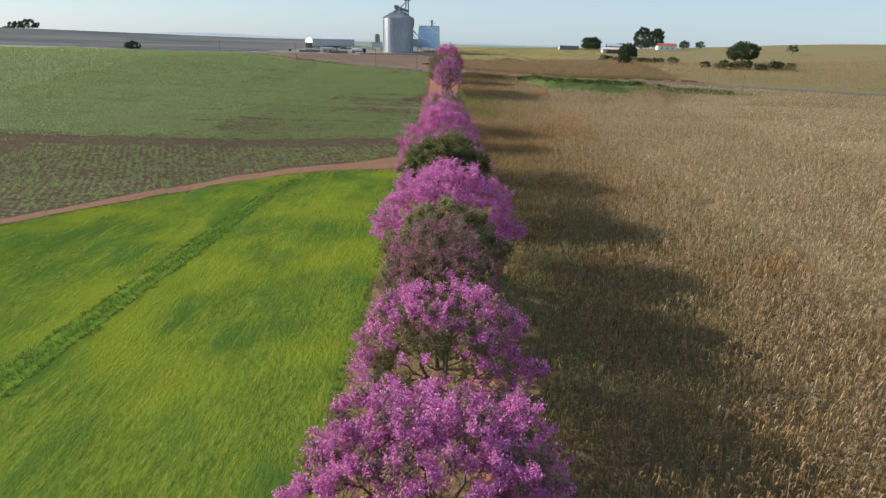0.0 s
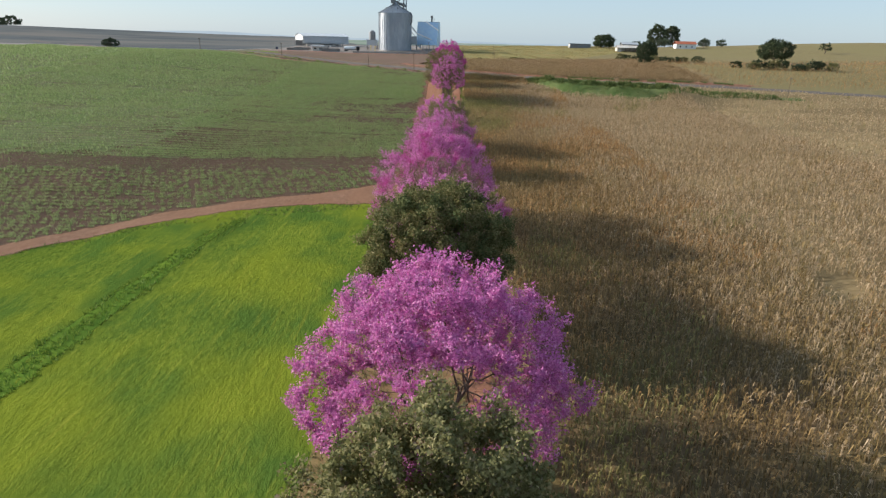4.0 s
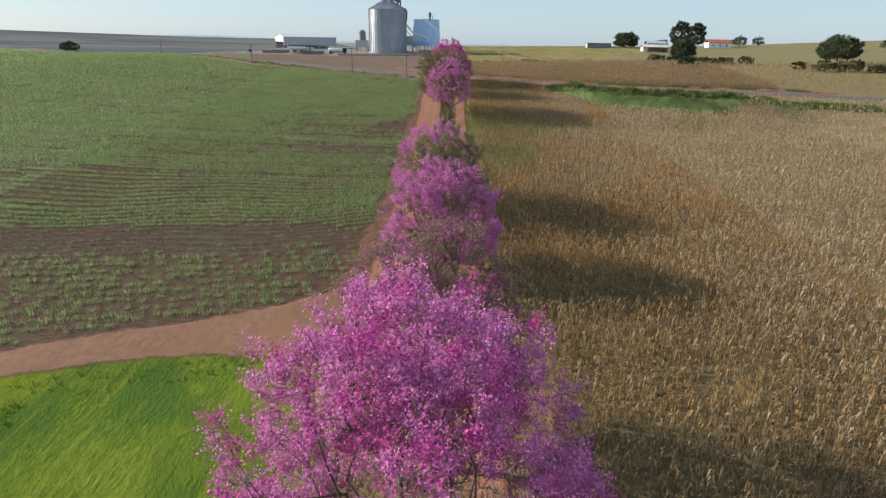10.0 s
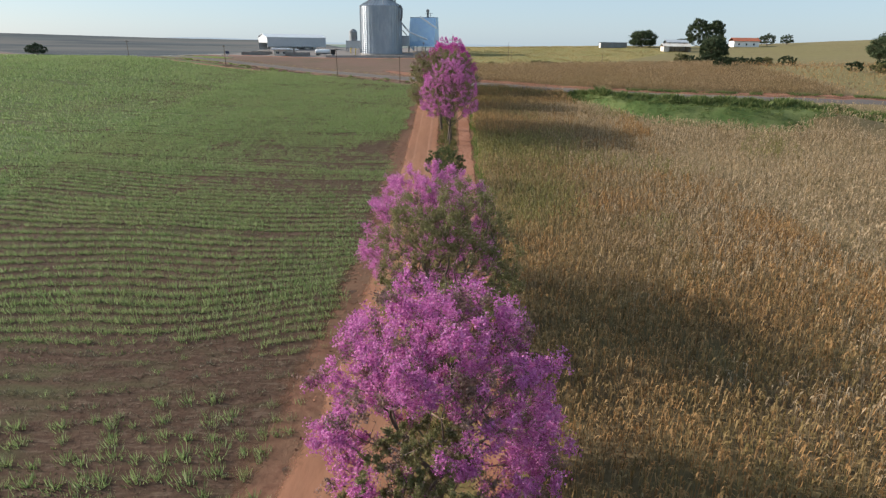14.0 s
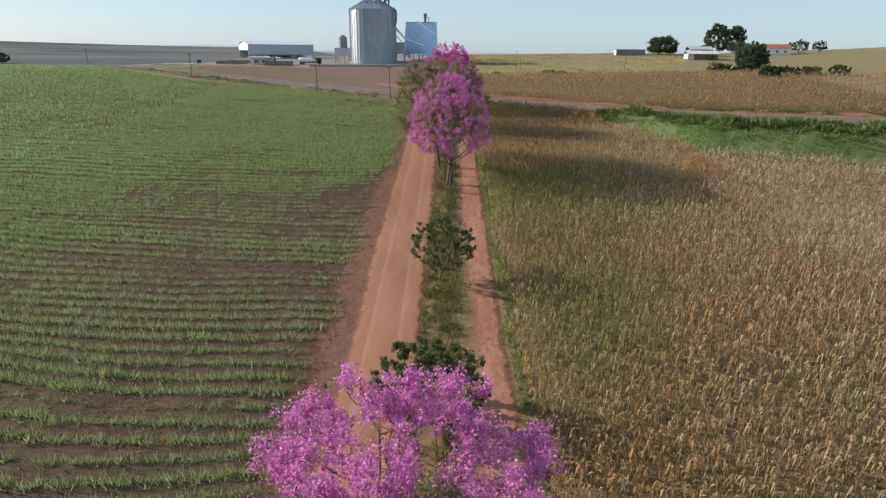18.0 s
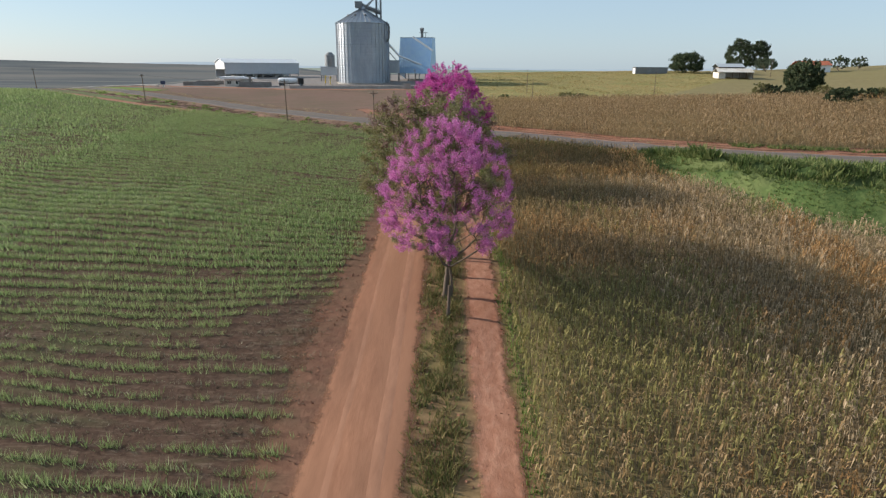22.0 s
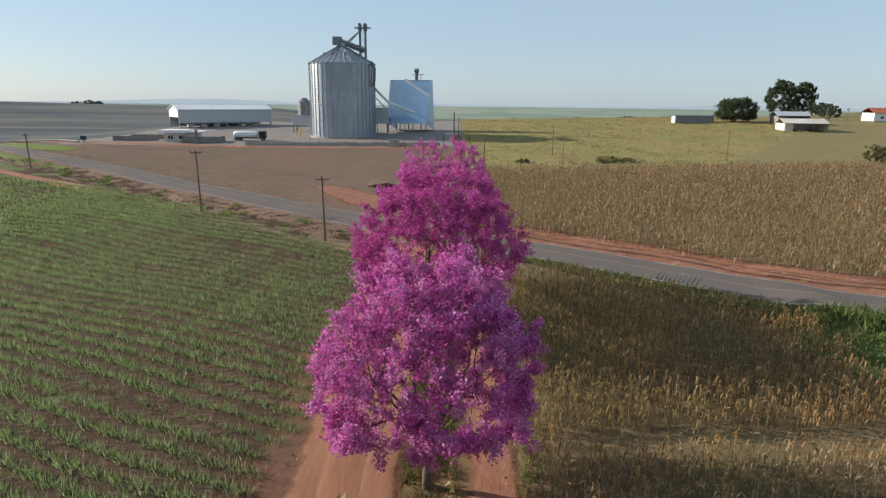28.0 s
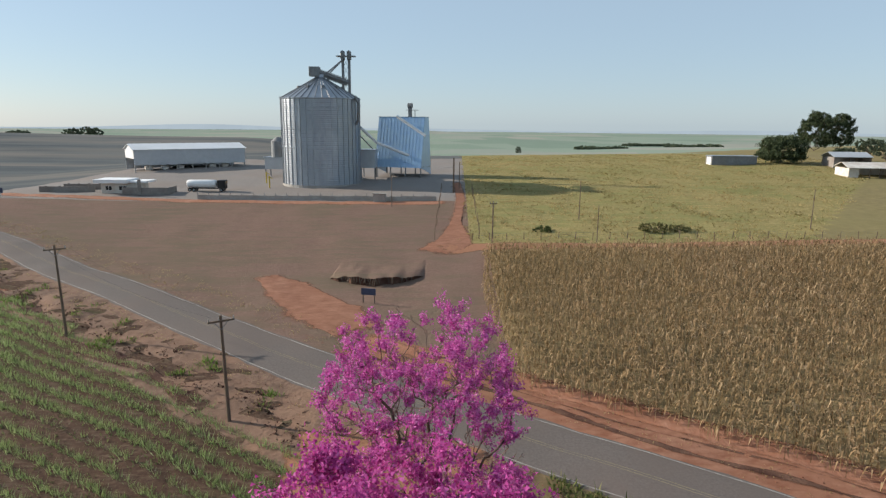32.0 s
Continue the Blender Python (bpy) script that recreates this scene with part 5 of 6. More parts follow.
tree("ipe_tree", -.2, 338.5, 16.6, 8.4, "ipe tree covered in deep magenta blossom", M["flower_deep"], 121, 28000, .125, .22, gaps=.2, bare=.12, group=ROW, twigs=756)
tree("ipe_tree", .2, 350.5, 17.8, 5.6, "ipe tree in pink blossom with bare inner twigs", M["flower_rose"], 122, 26000, .09, .3, gaps=.35, bare=.38, group=ROW, twigs=810, square=2.4)
FARM = "trees round the farm"
tree("broadleaf_tree", 260, 488, 7.5, 4.2, "small far tree alone in the dry field", M["leaf_farm"], 136, 1500, .3, .3, group=FARM, twigs=90)
tree("bush", 110, 398, 5.2, 4.6, "large rounded dark bush behind the corn", M["leaf_farm"], 137, 5000, .26, .05, group="field hedge", twigs=160, trunk=.1, stems=2)
tree("broadleaf_tree", 122, 552, 10.5, 8.4, "round dark green shade tree by the farm", M["leaf_farm"], 130, 6500, .36, .04, group=FARM, twigs=420, puff=2.6, gaps=-.3, flat=.75)
tree("eucalyptus_tree", 200, 668, 22.5, 8.6, "tall grey-green eucalyptus at the farm", M["leaf_farm"], 131, 6500, .40, .05, gaps=.1, group=FARM, twigs=400, flat=.8, puff=2.4)
tree("eucalyptus_tree", 216, 674, 21.0, 8.0, "tall grey-green eucalyptus at the farm", M["leaf_farm"], 132, 6000, .40, .04, gaps=.1, group=FARM, twigs=400, flat=.8, puff=2.4)
tree("broadleaf_tree", 124, 444, 12.0, 6.4, "dark green tree standing in a hedge", M["leaf_farm"], 133, 6500, .33, .06, group=FARM, twigs=380, puff=2.4, gaps=0.0)
tree("broadleaf_tree", 194, 424, 14.5, 9.6, "solitary spreading shade tree in the dry field", M["leaf_farm"], 134, 6500, .36, .14, group=FARM, twigs=420, puff=2.2)
tree("broadleaf_tree", 186, 600, 8.0, 6.5, "low dark green tree behind the farmhouse", M["leaf_hazed"], 135, 2600, .4, .15, group=FARM, twigs=150)
rng = np.random.RandomState(77)
for i, hx in enumerate(np.concatenate([np.linspace(104, 150, 8), np.linspace(158, 202, 11)])):
    tree("bush", hx + rng.uniform(-2, 2), float(np.interp(hx, [104, 150, 158, 202], [434, 428, 386, 380])) + rng.uniform(-3, 3), rng.uniform(3.4, 5.4), rng.uniform(3.0, 4.8),
         "rounded green bush in a field hedge", M["leaf_farm"] if i % 3 else M["leaf_olive"], 140 + i, 1300, .34, .05, group="field hedge", twigs=90, trunk=.1, stems=2)
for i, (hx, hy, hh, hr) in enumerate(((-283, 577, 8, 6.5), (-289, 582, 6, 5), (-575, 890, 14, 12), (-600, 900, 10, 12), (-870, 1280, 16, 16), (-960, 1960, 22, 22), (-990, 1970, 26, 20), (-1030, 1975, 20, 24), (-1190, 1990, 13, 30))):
    tree("broadleaf_tree", hx, hy, hh, hr, "far hazy tree on the hill", M["leaf_hazed"], 170 + i, 900, .1 * hr, .04, group="far trees", twigs=90)
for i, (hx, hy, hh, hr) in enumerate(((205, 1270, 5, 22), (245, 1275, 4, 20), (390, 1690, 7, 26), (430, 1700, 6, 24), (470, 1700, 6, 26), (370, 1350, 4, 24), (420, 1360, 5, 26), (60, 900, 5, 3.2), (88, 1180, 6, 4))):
    tree("far_thicket", hx, hy, hh, hr, "low hazy thicket on the far plain", M["leaf_hazed"], 190 + i, 900, .075 * hr + .2, .04, group="far thickets", twigs=90)


# ---- silo yard ----
def lz(x, y):
    return float(land(x, y))


def silo():
    ob = tagged(empty("grain_silo", -39.6, 511, lz(-39.6, 505) - .1), "tall round galvanised steel grain silo with conical roof", "silo")
    R, H, n = 11.7, 25.8, 96
    bm = bmesh.new()
    rings = []
    zs = np.linspace(.5, H, 23 * 4 + 1)
    for i, z in enumerate(zs):
        r = R + (.045 if i % 2 else 0) + (.02 if i % 4 == 0 else 0)
        rings.append([bm.verts.new((r * math.cos(6.28319 * k / n), r * math.sin(6.28319 * k / n), z)) for k in range(n)])
    for a, b in zip(rings, rings[1:]):
        for k in range(n):
            bm.faces.new((a[k], a[(k + 1) % n], b[(k + 1) % n], b[k]))
    part("wall", bm, M["zinc"], ob, smooth=False)
    part("base", rods(((0, 0, -.6), (0, 0, .55), R + .35), n=64), M["concrete"], ob, "concrete foundation ring")
    # upright stiffeners and hoops
    rib = boxes((R + .03, R + .2, -.09, .09, .5, H))
    me = bpy.data.meshes.new("stiffener")
    rib.to_mesh(me)
    me.materials.append(M["zinc"])
    for k in range(40):
        o = new("stiffener", me)
        o.parent, o.matrix_basis = ob, pose(0, 0, 0, 0, 0, k * 9)
    for z in (6.2, 11.5, 16.8, 20.5, 23.0):
        bm = bmesh.new()
        r0, r1 = R + .06, R + .23
        v = [[bm.verts.new((r * math.cos(6.28319 * k / 64), r * math.sin(6.28319 * k / 64), z + dz)) for k in range(64)] for r, dz in ((r0, 0), (r1, 0), (r1, .14), (r0, .14))]
        for j in range(4):
            for k in range(64):
                bm.faces.new((v[j][k], v[j][(k + 1) % 64], v[(j + 1) % 4][(k + 1) % 64], v[(j + 1) % 4][k]))
        part("wind_ring", bm, M["zinc"], ob)
    # roof sheets with raised seams
    roof_h, cap = 6.2, 1.2
    m = 36
    bm = bmesh.new()
    for r, z in ((R + .35, H - .1), (R * .5, H + roof_h * .5 + .05), (cap, H + roof_h)):
        pass
    a0, a1 = -3.14159 / m, 3.14159 / m
    sheet = bmesh.new()
    vs = [sheet.verts.new((r * math.cos(a), r * math.sin(a), z)) for r, z in ((R + .4, H - .12), (cap, H + roof_h)) for a in (a0, a1)]
    vb = [sheet.verts.new((v.co.x, v.co.y, v.co.z - .08)) for v in vs]
    sheet.faces.new((vs[0], vs[1], vs[3], vs[2]))
    sheet.faces.new((vb[0], vb[2], vb[3], vb[1]))
    for i, j in ((0, 1), (1, 3), (3, 2), (2, 0)):
        sheet.faces.new((vs[i], vb[i], vb[j], vs[j]))
    me = bpy.data.meshes.new("roof_sheet")
    sheet.to_mesh(me)
    me.materials.append(M["zinc"])
    sme = bpy.data.meshes.new("roof_seam")
    rods(((R + .42, 0, H - .05), (cap, 0, H + roof_h + .08), .09, .06), n=5).to_mesh(sme)
    sme.materials.append(M["zinc_dark"])
    vme = bpy.data.meshes.new("roof_vent")
    boxes((R * .52, R * .52 + .9, -.35, .35, H + roof_h * .46, H + roof_h * .46 + .75)).to_mesh(vme)
    vme.materials.append(M["zinc_dark"])
    for k in range(m):
        o = new("roof_sheet", me)
        o.parent, o.matrix_basis = ob, pose(0, 0, 0, 0, 0, k * 10)
        o = new("roof_seam", sme)
        o.parent, o.matrix_basis = ob, pose(0, 0, 0, 0, 0, k * 10 + 5)
        if k % 4 == 1:
            o = new("roof_vent", vme)
            o.parent, o.matrix_basis = ob, pose(0, 0, 0, 0, 0, k * 10)
    part("roof_cap", rods(((0, 0, H + roof_h - .2), (0, 0, H + roof_h + .9), cap + .15, cap), n=20), M["zinc"], ob)
    # ladder with a caged top on the sunny side, and a spout on the other
    lad = bmesh.new()
    for s in (-.3, .3):
        rod(lad, (R + .35, s, .6), (R + .35, s, H + .5), .04, n=5)
    for z in np.arange(1, H, .6):
        rod(lad, (R + .35, -.3, z), (R + .35, .3, z), .025, n=4)
    o = part("ladder", lad, M["zinc_dark"], ob)
    o.matrix_basis = pose(0, 0, 0, 0, 0, -155)
    duct = rods(((R + .2, 0, H + .6), (R + 1.5, 0, H - 1.5), .45), ((R + 1.5, 0, H - 1.5), (R + 1.3, 0, H - 6.0), .45), ((R + 1.3, 0, H - 6), (R + .4, 0, H - 7.6), .4), n=10)
    o = part("dust_duct", duct, M["zinc_dark"], ob)
    o.matrix_basis = pose(0, 0, 0, 0, 0, -20)
    return ob


silo()


def elevator():
    z0 = lz(-32, 521) - .2
    ob = tagged(empty("bucket_elevator", -33.3, 521, z0), "tall steel bucket elevator tower with twin heads", "elevator tower")
    top = 56.2 - z0
    for x in (-1.0, 1.0):
        part("leg", boxes((x - .38, x + .38, -.35, .35, 0, top - 2.2)), M["zinc_dark"], ob)
        head = bmesh.new()
        box(head, x - .65, x + .65, -.7, .7, top - 2.9, top - .5, .15)
        rod(head, (x, -.75, top - .7), (x, .75, top - .7), .6, n=12)
        part("head", head, M["zinc_dark"], ob)
    part("platform", boxes((-2.95, 2.95, -1.1, 1.1, top - 2.0, top - 1.7)), M["zinc_dark"], ob)
    rail = bmesh.new()
    for x in (-2.55, -1.3, 0, 1.3, 2.55):
        rod(rail, (x, -1.05, top - 2.5), (x, -1.05, top - 1.5), .03, n=4)
    for z in (top - 2.0, top - 1.5):
        rod(rail, (-2.55, -1.05, z), (2.55, -1.05, z), .03, n=4)
    part("railing", rail, M["zinc_dark"], ob)
    brace = bmesh.new()
    for i, z in enumerate(np.arange(2, top - 3, 2.4)):
        rod(brace, (-.7, -.4, z), (.7, -.4, z + 2.4), .05, n=4)
        rod(brace, (.7, -.4, z), (-.7, -.4, z + 2.4), .05, n=4)
    part("lattice", brace, M["zinc_dark"], ob)
    for dx in (-1.3, -2.4):
        part("spout", rods(((-.6, 0, top - 2.5), (-3.6 + dx, -5, 48.2 - z0), .22), n=8), M["zinc_dark"], ob)
    return ob


elevator()


def gallery():
    a, b = Vector((-40.8, 510.2, 48.8)), Vector((-32.6, 518, 46.2))
    ob = tagged(empty("conveyor_gallery", -39.6, 511, 47.6), "inclined steel conveyor gallery above the silo roof", "conveyor")
    base = ob.matrix_basis.translation
    d = (b - a).normalized()
    side = d.cross(Vector((0, 0, 1))).normalized()
    bm = bmesh.new()
    for s in (-.55, .55):
        for h in (-.9, 1.0):
            rod(bm, a - base + side * s + Vector((0, 0, h)), b - base + side * s + Vector((0, 0, h)), .09, n=5)
    for i in range(13):
        p = a.lerp(b, i / 12) - base
        q = a.lerp(b, min(1, (i + 1) / 12)) - base
        for s in (-.55, .55):
            rod(bm, p + side * s + Vector((0, 0, -.9)), p + side * s + Vector((0, 0, 1.0)), .09, n=4)
            rod(bm, p + side * s + Vector((0, 0, -.9)), q + side * s + Vector((0, 0, 1.0)), .08, n=4)
    part("truss", bm, M["zinc_dark"], ob)
    part("conveyor_casing", rods((a - base, b - base, .75), n=6), M["zinc_dark"], ob)
    bm = boxes((-2.9, .2, -1.8, .6, -.2, 2.6), bevel=.08)
    part("drive_box", bm, M["zinc_dark"], ob)
    part("support_frame", rods(((-1.0, -.4, -.5), (-2.6, -.5, .6), .12), ((1.0, .4, -.5), (-2.0, .2, .5), .12), ((1.2, .6, -.6), (3.5, 3.4, .2), .12), n=6), M["zinc_dark"], ob)
    return ob


gallery()


def bin_house():
    """The tall narrow loading building on posts beside the silo."""
    A, B = Vector((-24.1, 529.6, 0)), Vector((-8.5, 525.4, 0))
    z0 = lz(-16, 528) - .2
    ob = tagged(empty("loading_building", A.x, A.y, z0, math.degrees(math.atan2(B.y - A.y, B.x - A.x))), "narrow pale grey sheet-metal loading building on posts, its blue standing for shade", "building")
    L, lo, hi = (B - A).length, 19.6 - z0, 35.9 - z0
    dep0, dep1, slope = 6.5, 4.0, 4.2
    n = 14
    sheet = bmesh.new()
    w = L / n
    # each wall sheet is a shallow tray with a folded rib
    for x0, x1, p in ((0, w * .86, 0), (w * .93, w, .03)):
        v = [sheet.verts.new(c) for c in ((x0, -p - slope, lo), (x1, -p - slope, lo), (x1, -p, hi), (x0, -p, hi), (x0, .08 - slope, lo), (x1, .08 - slope, lo), (x1, .08, hi), (x0, .08, hi))]
        for f in ((0, 1, 2, 3), (5, 4, 7, 6), (1, 5, 6, 2), (4, 0, 3, 7), (3, 2, 6, 7), (4, 5, 1, 0)):
            sheet.faces.new([v[i] for i in f])
    me = bpy.data.meshes.new("wall_sheet")
    sheet.to_mesh(me)
    me.materials.append(M["hull"])
    for k in range(n):
        o = new("wall_sheet", me)
        o.parent, o.matrix_basis = ob, pose(k * w, 0, 0)
    for x in (0, L - .12):
        bm = bmesh.new()
        v = [bm.verts.new(c) for c in ((x, .1 - slope, lo), (x, dep0, lo - 2.6), (x, dep1, hi), (x, .1, hi), (x + .12, .1 - slope, lo), (x + .12, dep0, lo - 2.6), (x + .12, dep1, hi), (x + .12, .1, hi))]
        for f in ((0, 3, 2, 1), (4, 5, 6, 7), (0, 1, 5, 4), (1, 2, 6, 5), (2, 3, 7, 6), (3, 0, 4, 7)):
            bm.faces.new([v[i] for i in f])
        part("end_wall", bm, M["hull"], ob)
    bm = bmesh.new()
    v = [bm.verts.new(c) for c in ((0, dep0, lo), (L, dep0, lo), (L, dep1, hi), (0, dep1, hi), (0, dep0 - .1, lo), (L, dep0 - .1, lo), (L, dep1 - .1, hi), (0, dep1 - .1, hi))]
    for f in ((1, 0, 3, 2), (4, 5, 6, 7), (0, 1, 5, 4), (2, 3, 7, 6), (0, 4, 7, 3), (1, 2, 6, 5)):
        bm.faces.new([v[i] for i in f])
    part("back_wall", bm, M["hull"], ob)
    part("roof", boxes((-.15, L + .15, -.15, dep1 + .15, hi, hi + .12)), M["zinc"], ob)
    part("floor_plate", boxes((0, L, .1 - slope, dep0, lo, lo + .15)), M["zinc_dark"], ob)
    for x in np.linspace(.2, L - .2, 4):
        for y in (.3 - slope, dep0 - .25):
            part("post", boxes((x - .16, x + .16, y - .16, y + .16, -.8, lo)), M["zinc_dark"], ob)
    # small elevator head on the roof
    bm = boxes((9.9, 10.9, 1.2, 2.2, hi, hi + 3.4))
    rod(bm, (9.7, 1.7, hi + 3.7), (11.1, 1.7, hi + 3.7), .85, n=12)
    part("elevator_head", bm, M["zinc_dark"], ob)
    part("head_platform", boxes((9.2, 13.2, .8, 2.6, hi + 2.2, hi + 2.35), (12.2, 12.4, 1, 1.2, hi, hi + 2.2)), M["zinc_dark"], ob)
    inv = ob.matrix_basis.inverted()
    # White chutes; the lower meets the spout, both stand for light streaks.
    for pts in (((-28.3, 516, 32.4), (-24.4, 524.5, 27.6), (-9.2, 523.6, 21.8)), ((-17.9, 526.6, 36.2), (-8.3, 523.9, 30.0))):
        q = [inv @ Vector(p) for p in pts]
        part("streak_chute", rods(*[(a, b, .48) for a, b in zip(q, q[1:])], n=10), M["white"], ob, "white sloping chute standing for a light streak on the wall")
    return ob


bin_house()


def link_box():
    x, y = -26.5, 523
    ob = tagged(empty("machine_house", x, y, lz(x, y) - .1), "low grey sheet-metal machine house between silo and loading building", "shed")
    part("wall", boxes((-2.6, 2.2, -3, 3, 3.6, 9.3)), M["grey_sheet"], ob)
    part("roof", boxes((-2.9, 2.5, -3.3, 3.3, 9.3, 9.5)), M["zinc"], ob)
    for px2 in (-2.4, 2.0):
        for py2 in (-2.8, 2.8):
            part("post", boxes((px2 - .15, px2 + .15, py2 - .15, py2 + .15, -.5, 3.6)), M["zinc_dark"], ob)
    part("grain_spout", rods(((-6.3, -2, 17.5), (2.0, 2, 8.2), .22), n=8), M["zinc_dark"], ob)
    ob2 = tagged(empty("dryer_house", -58.3, 530, lz(-58.3, 530) - .1), "small grey grain dryer with rounded cyclone behind the silo", "dryer")
    part("body", boxes((-4.2, 3.6, -3, 3, 2.8, 6.6)), M["grey_sheet"], ob2)
    part("roof", boxes((-4.5, 3.9, -3.3, 3.3, 6.6, 6.8)), M["zinc"], ob2)
    part("cyclone", rods(((-.2, 0, 6.6), (-.2, 0, 12), 2.4), ((-.2, 0, 12), (-.2, 0, 13.4), 2.4, .9), n=20), M["zinc_dark"], ob2)
    for px2 in (-4, 3.4):
        for py2 in (-2.8, 2.8):
            part("post", boxes((px2 - .15, px2 + .15, py2 - .15, py2 + .15, -.5, 2.8)), M["zinc_dark"], ob2)


link_box()


def warehouse():
    A, B = Vector((-113.5, 539.5, 0)), Vector((-82.3, 565.7, 0))
    z0 = lz(-96, 548) - .1
    ob = tagged(empty("warehouse", A.x, A.y, z0, math.degrees(math.atan2(B.y - A.y, B.x - A.x))), "long white sheet-metal warehouse open below the walls", "warehouse")
    L, W, eave, ridge = (B - A).length, 13.0, 7.4, 9.3
    n = 26
    w = L / n
    sh = bmesh.new()
    for x0, x1, p in ((0, w * .8, 0), (w * .8, w, .06)):
        v = [sh.verts.new(c) for c in ((x0, -p, 1.9), (x1, -p, 1.9), (x1, -p, eave), (x0, -p, eave), (x0, .06, 1.9), (x1, .06, 1.9), (x1, .06, eave), (x0, .06, eave))]
        for f in ((0, 1, 2, 3), (5, 4, 7, 6), (1, 5, 6, 2), (4, 0, 3, 7), (3, 2, 6, 7), (4, 5, 1, 0)):
            sh.faces.new([v[i] for i in f])
    me = bpy.data.meshes.new("wall_sheet")
    sh.to_mesh(me)
    me.materials.append(M["grey_sheet"])
    for k in range(n):
        o = new("wall_sheet", me)
        o.parent, o.matrix_basis = ob, pose(k * w, 0, 0)
    part("back_wall", boxes((0, L, W - .1, W, 0, eave)), M["grey_sheet"], ob)
    for y0, y1, zz0, zz1 in ((-.5, W / 2, eave - .05, ridge), (W / 2, W + .5, ridge, eave - .05)):
        bm = bmesh.new()
        v = [bm.verts.new(c) for c in ((-.5, y0, zz0), (L + .5, y0, zz0), (L + .5, y1, zz1), (-.5, y1, zz1), (-.5, y0, zz0 + .14), (L + .5, y0, zz0 + .14), (L + .5, y1, zz1 + .14), (-.5, y1, zz1 + .14))]
        for f in ((0, 3, 2, 1), (4, 5, 6, 7), (0, 1, 5, 4), (1, 2, 6, 5), (2, 3, 7, 6), (3, 0, 4, 7)):
            bm.faces.new([v[i] for i in f])
        part("roof_slope", bm, M["white"], ob)
    for x in (0, L - .15):
        bm = bmesh.new()
        pts = [(0, 4.2), (W, 4.2), (W, eave), (W / 2, ridge), (0, eave)]
        a = [bm.verts.new((x, y, z)) for y, z in pts]
        b = [bm.verts.new((x + .15, y, z)) for y, z in pts]
        bm.faces.new(a[::-1])
        bm.faces.new(b)
        for i in range(5):
            bm.faces.new((a[i], a[(i + 1) % 5], b[(i + 1) % 5], b[i]))
        part("gable_wall", bm, M["white"], ob)
    for x in np.linspace(.3, L - .3, 9):
        part("column", boxes((x - .2, x + .2, .1, .5, -.6, eave - .1)), M["concrete"], ob)
    for x in (4, 9.5, 15, 27, 32):
        part("stored_sack", boxes((x, x + 2.6, 1.5, 3.0, 0, 1.5), bevel=.15), M["plaster"], ob, "pale heap stored under the roof")
    return ob


warehouse()


def office():
    x, y = -89, 488.5
    ob = tagged(empty("weigh_office", x, y, lz(x, y) - .1, 4), "small plastered weighbridge office with white flat roof", "office")
    wall = bmesh.new()
    for r in ((-6.2, 4.4, -2.2, -2.0, 0, .9), (-6.2, 4.4, -2.2, -2.0, 2.1, 2.9), (-6.2, -5.0, -2.2, -2.0, .9, 2.1), (-3.4, -1.4, -2.2, -2.0, .9, 2.1), (.6, 4.4, -2.2, -2.0, .9, 2.1), (-6.2, -6.0, -2.0, 3, 0, 2.9), (4.2, 4.4, -2.0, 3, 0, 2.9), (-6.0, 4.2, 2.8, 3, 0, 2.9)):
        box(wall, *r)
    part("wall", wall, M["plaster"], ob)
    part("roof_slab", boxes((-7.6, 1.4, -3.6, 3.8, 2.9, 3.9), bevel=.05), M["white"], ob, "white flat roof with deep fascia")
    part("side_roof", boxes((1.45, 6.4, -2.8, 3.6, 3.0, 3.5), bevel=.05), M["white"], ob)
    for x0, x1 in ((-5.0, -3.4), (-1.4, .6)):
        win = part("window", boxes((x0, x1, -2.14, -2.04, .9, 2.1)), M["glass"], ob)
        part("frame", boxes((x0, x1, -2.24, -2.02, .84, .92), (x0, x1, -2.24, -2.02, 2.08, 2.16), ((x0 + x1) / 2 - .04, (x0 + x1) / 2 + .04, -2.22, -2.1, .9, 2.1)), M["white"], win)
    part("yard_wall", boxes((.2, 12.5, -4.2, -4.0, 0, 1.9), (12.3, 12.5, -4.0, 2, 0, 1.9)), M["block"], ob, "grey block wall beside the office")
    part("tank_stand", boxes((4.6, 5.4, -4.6, -4.2, 0, 4.1)), M["block"], ob)
    for x0, x1, yy in ((-24, -9.0, -1.0), (-20, -8.6, 3.5)):
        w2 = tagged(empty("block_wall", x + (x0 + x1) / 2, y + yy, lz(x + (x0 + x1) / 2, y + yy) - .2, 4), "low grey block wall of the yard", "wall")
        part("courses", boxes((x0 / 2 - x1 / 2, x1 / 2 - x0 / 2, -.1, .1, 0, 1.8)), M["block"], w2)
        for k in range(4):
            q = (x0 - x1) / 2 + (x1 - x0) * (k + .5) / 4
            part("pier", boxes((q - .2, q + .2, -.16, .16, 0, 2.0)), M["block"], w2)
    return ob


office()


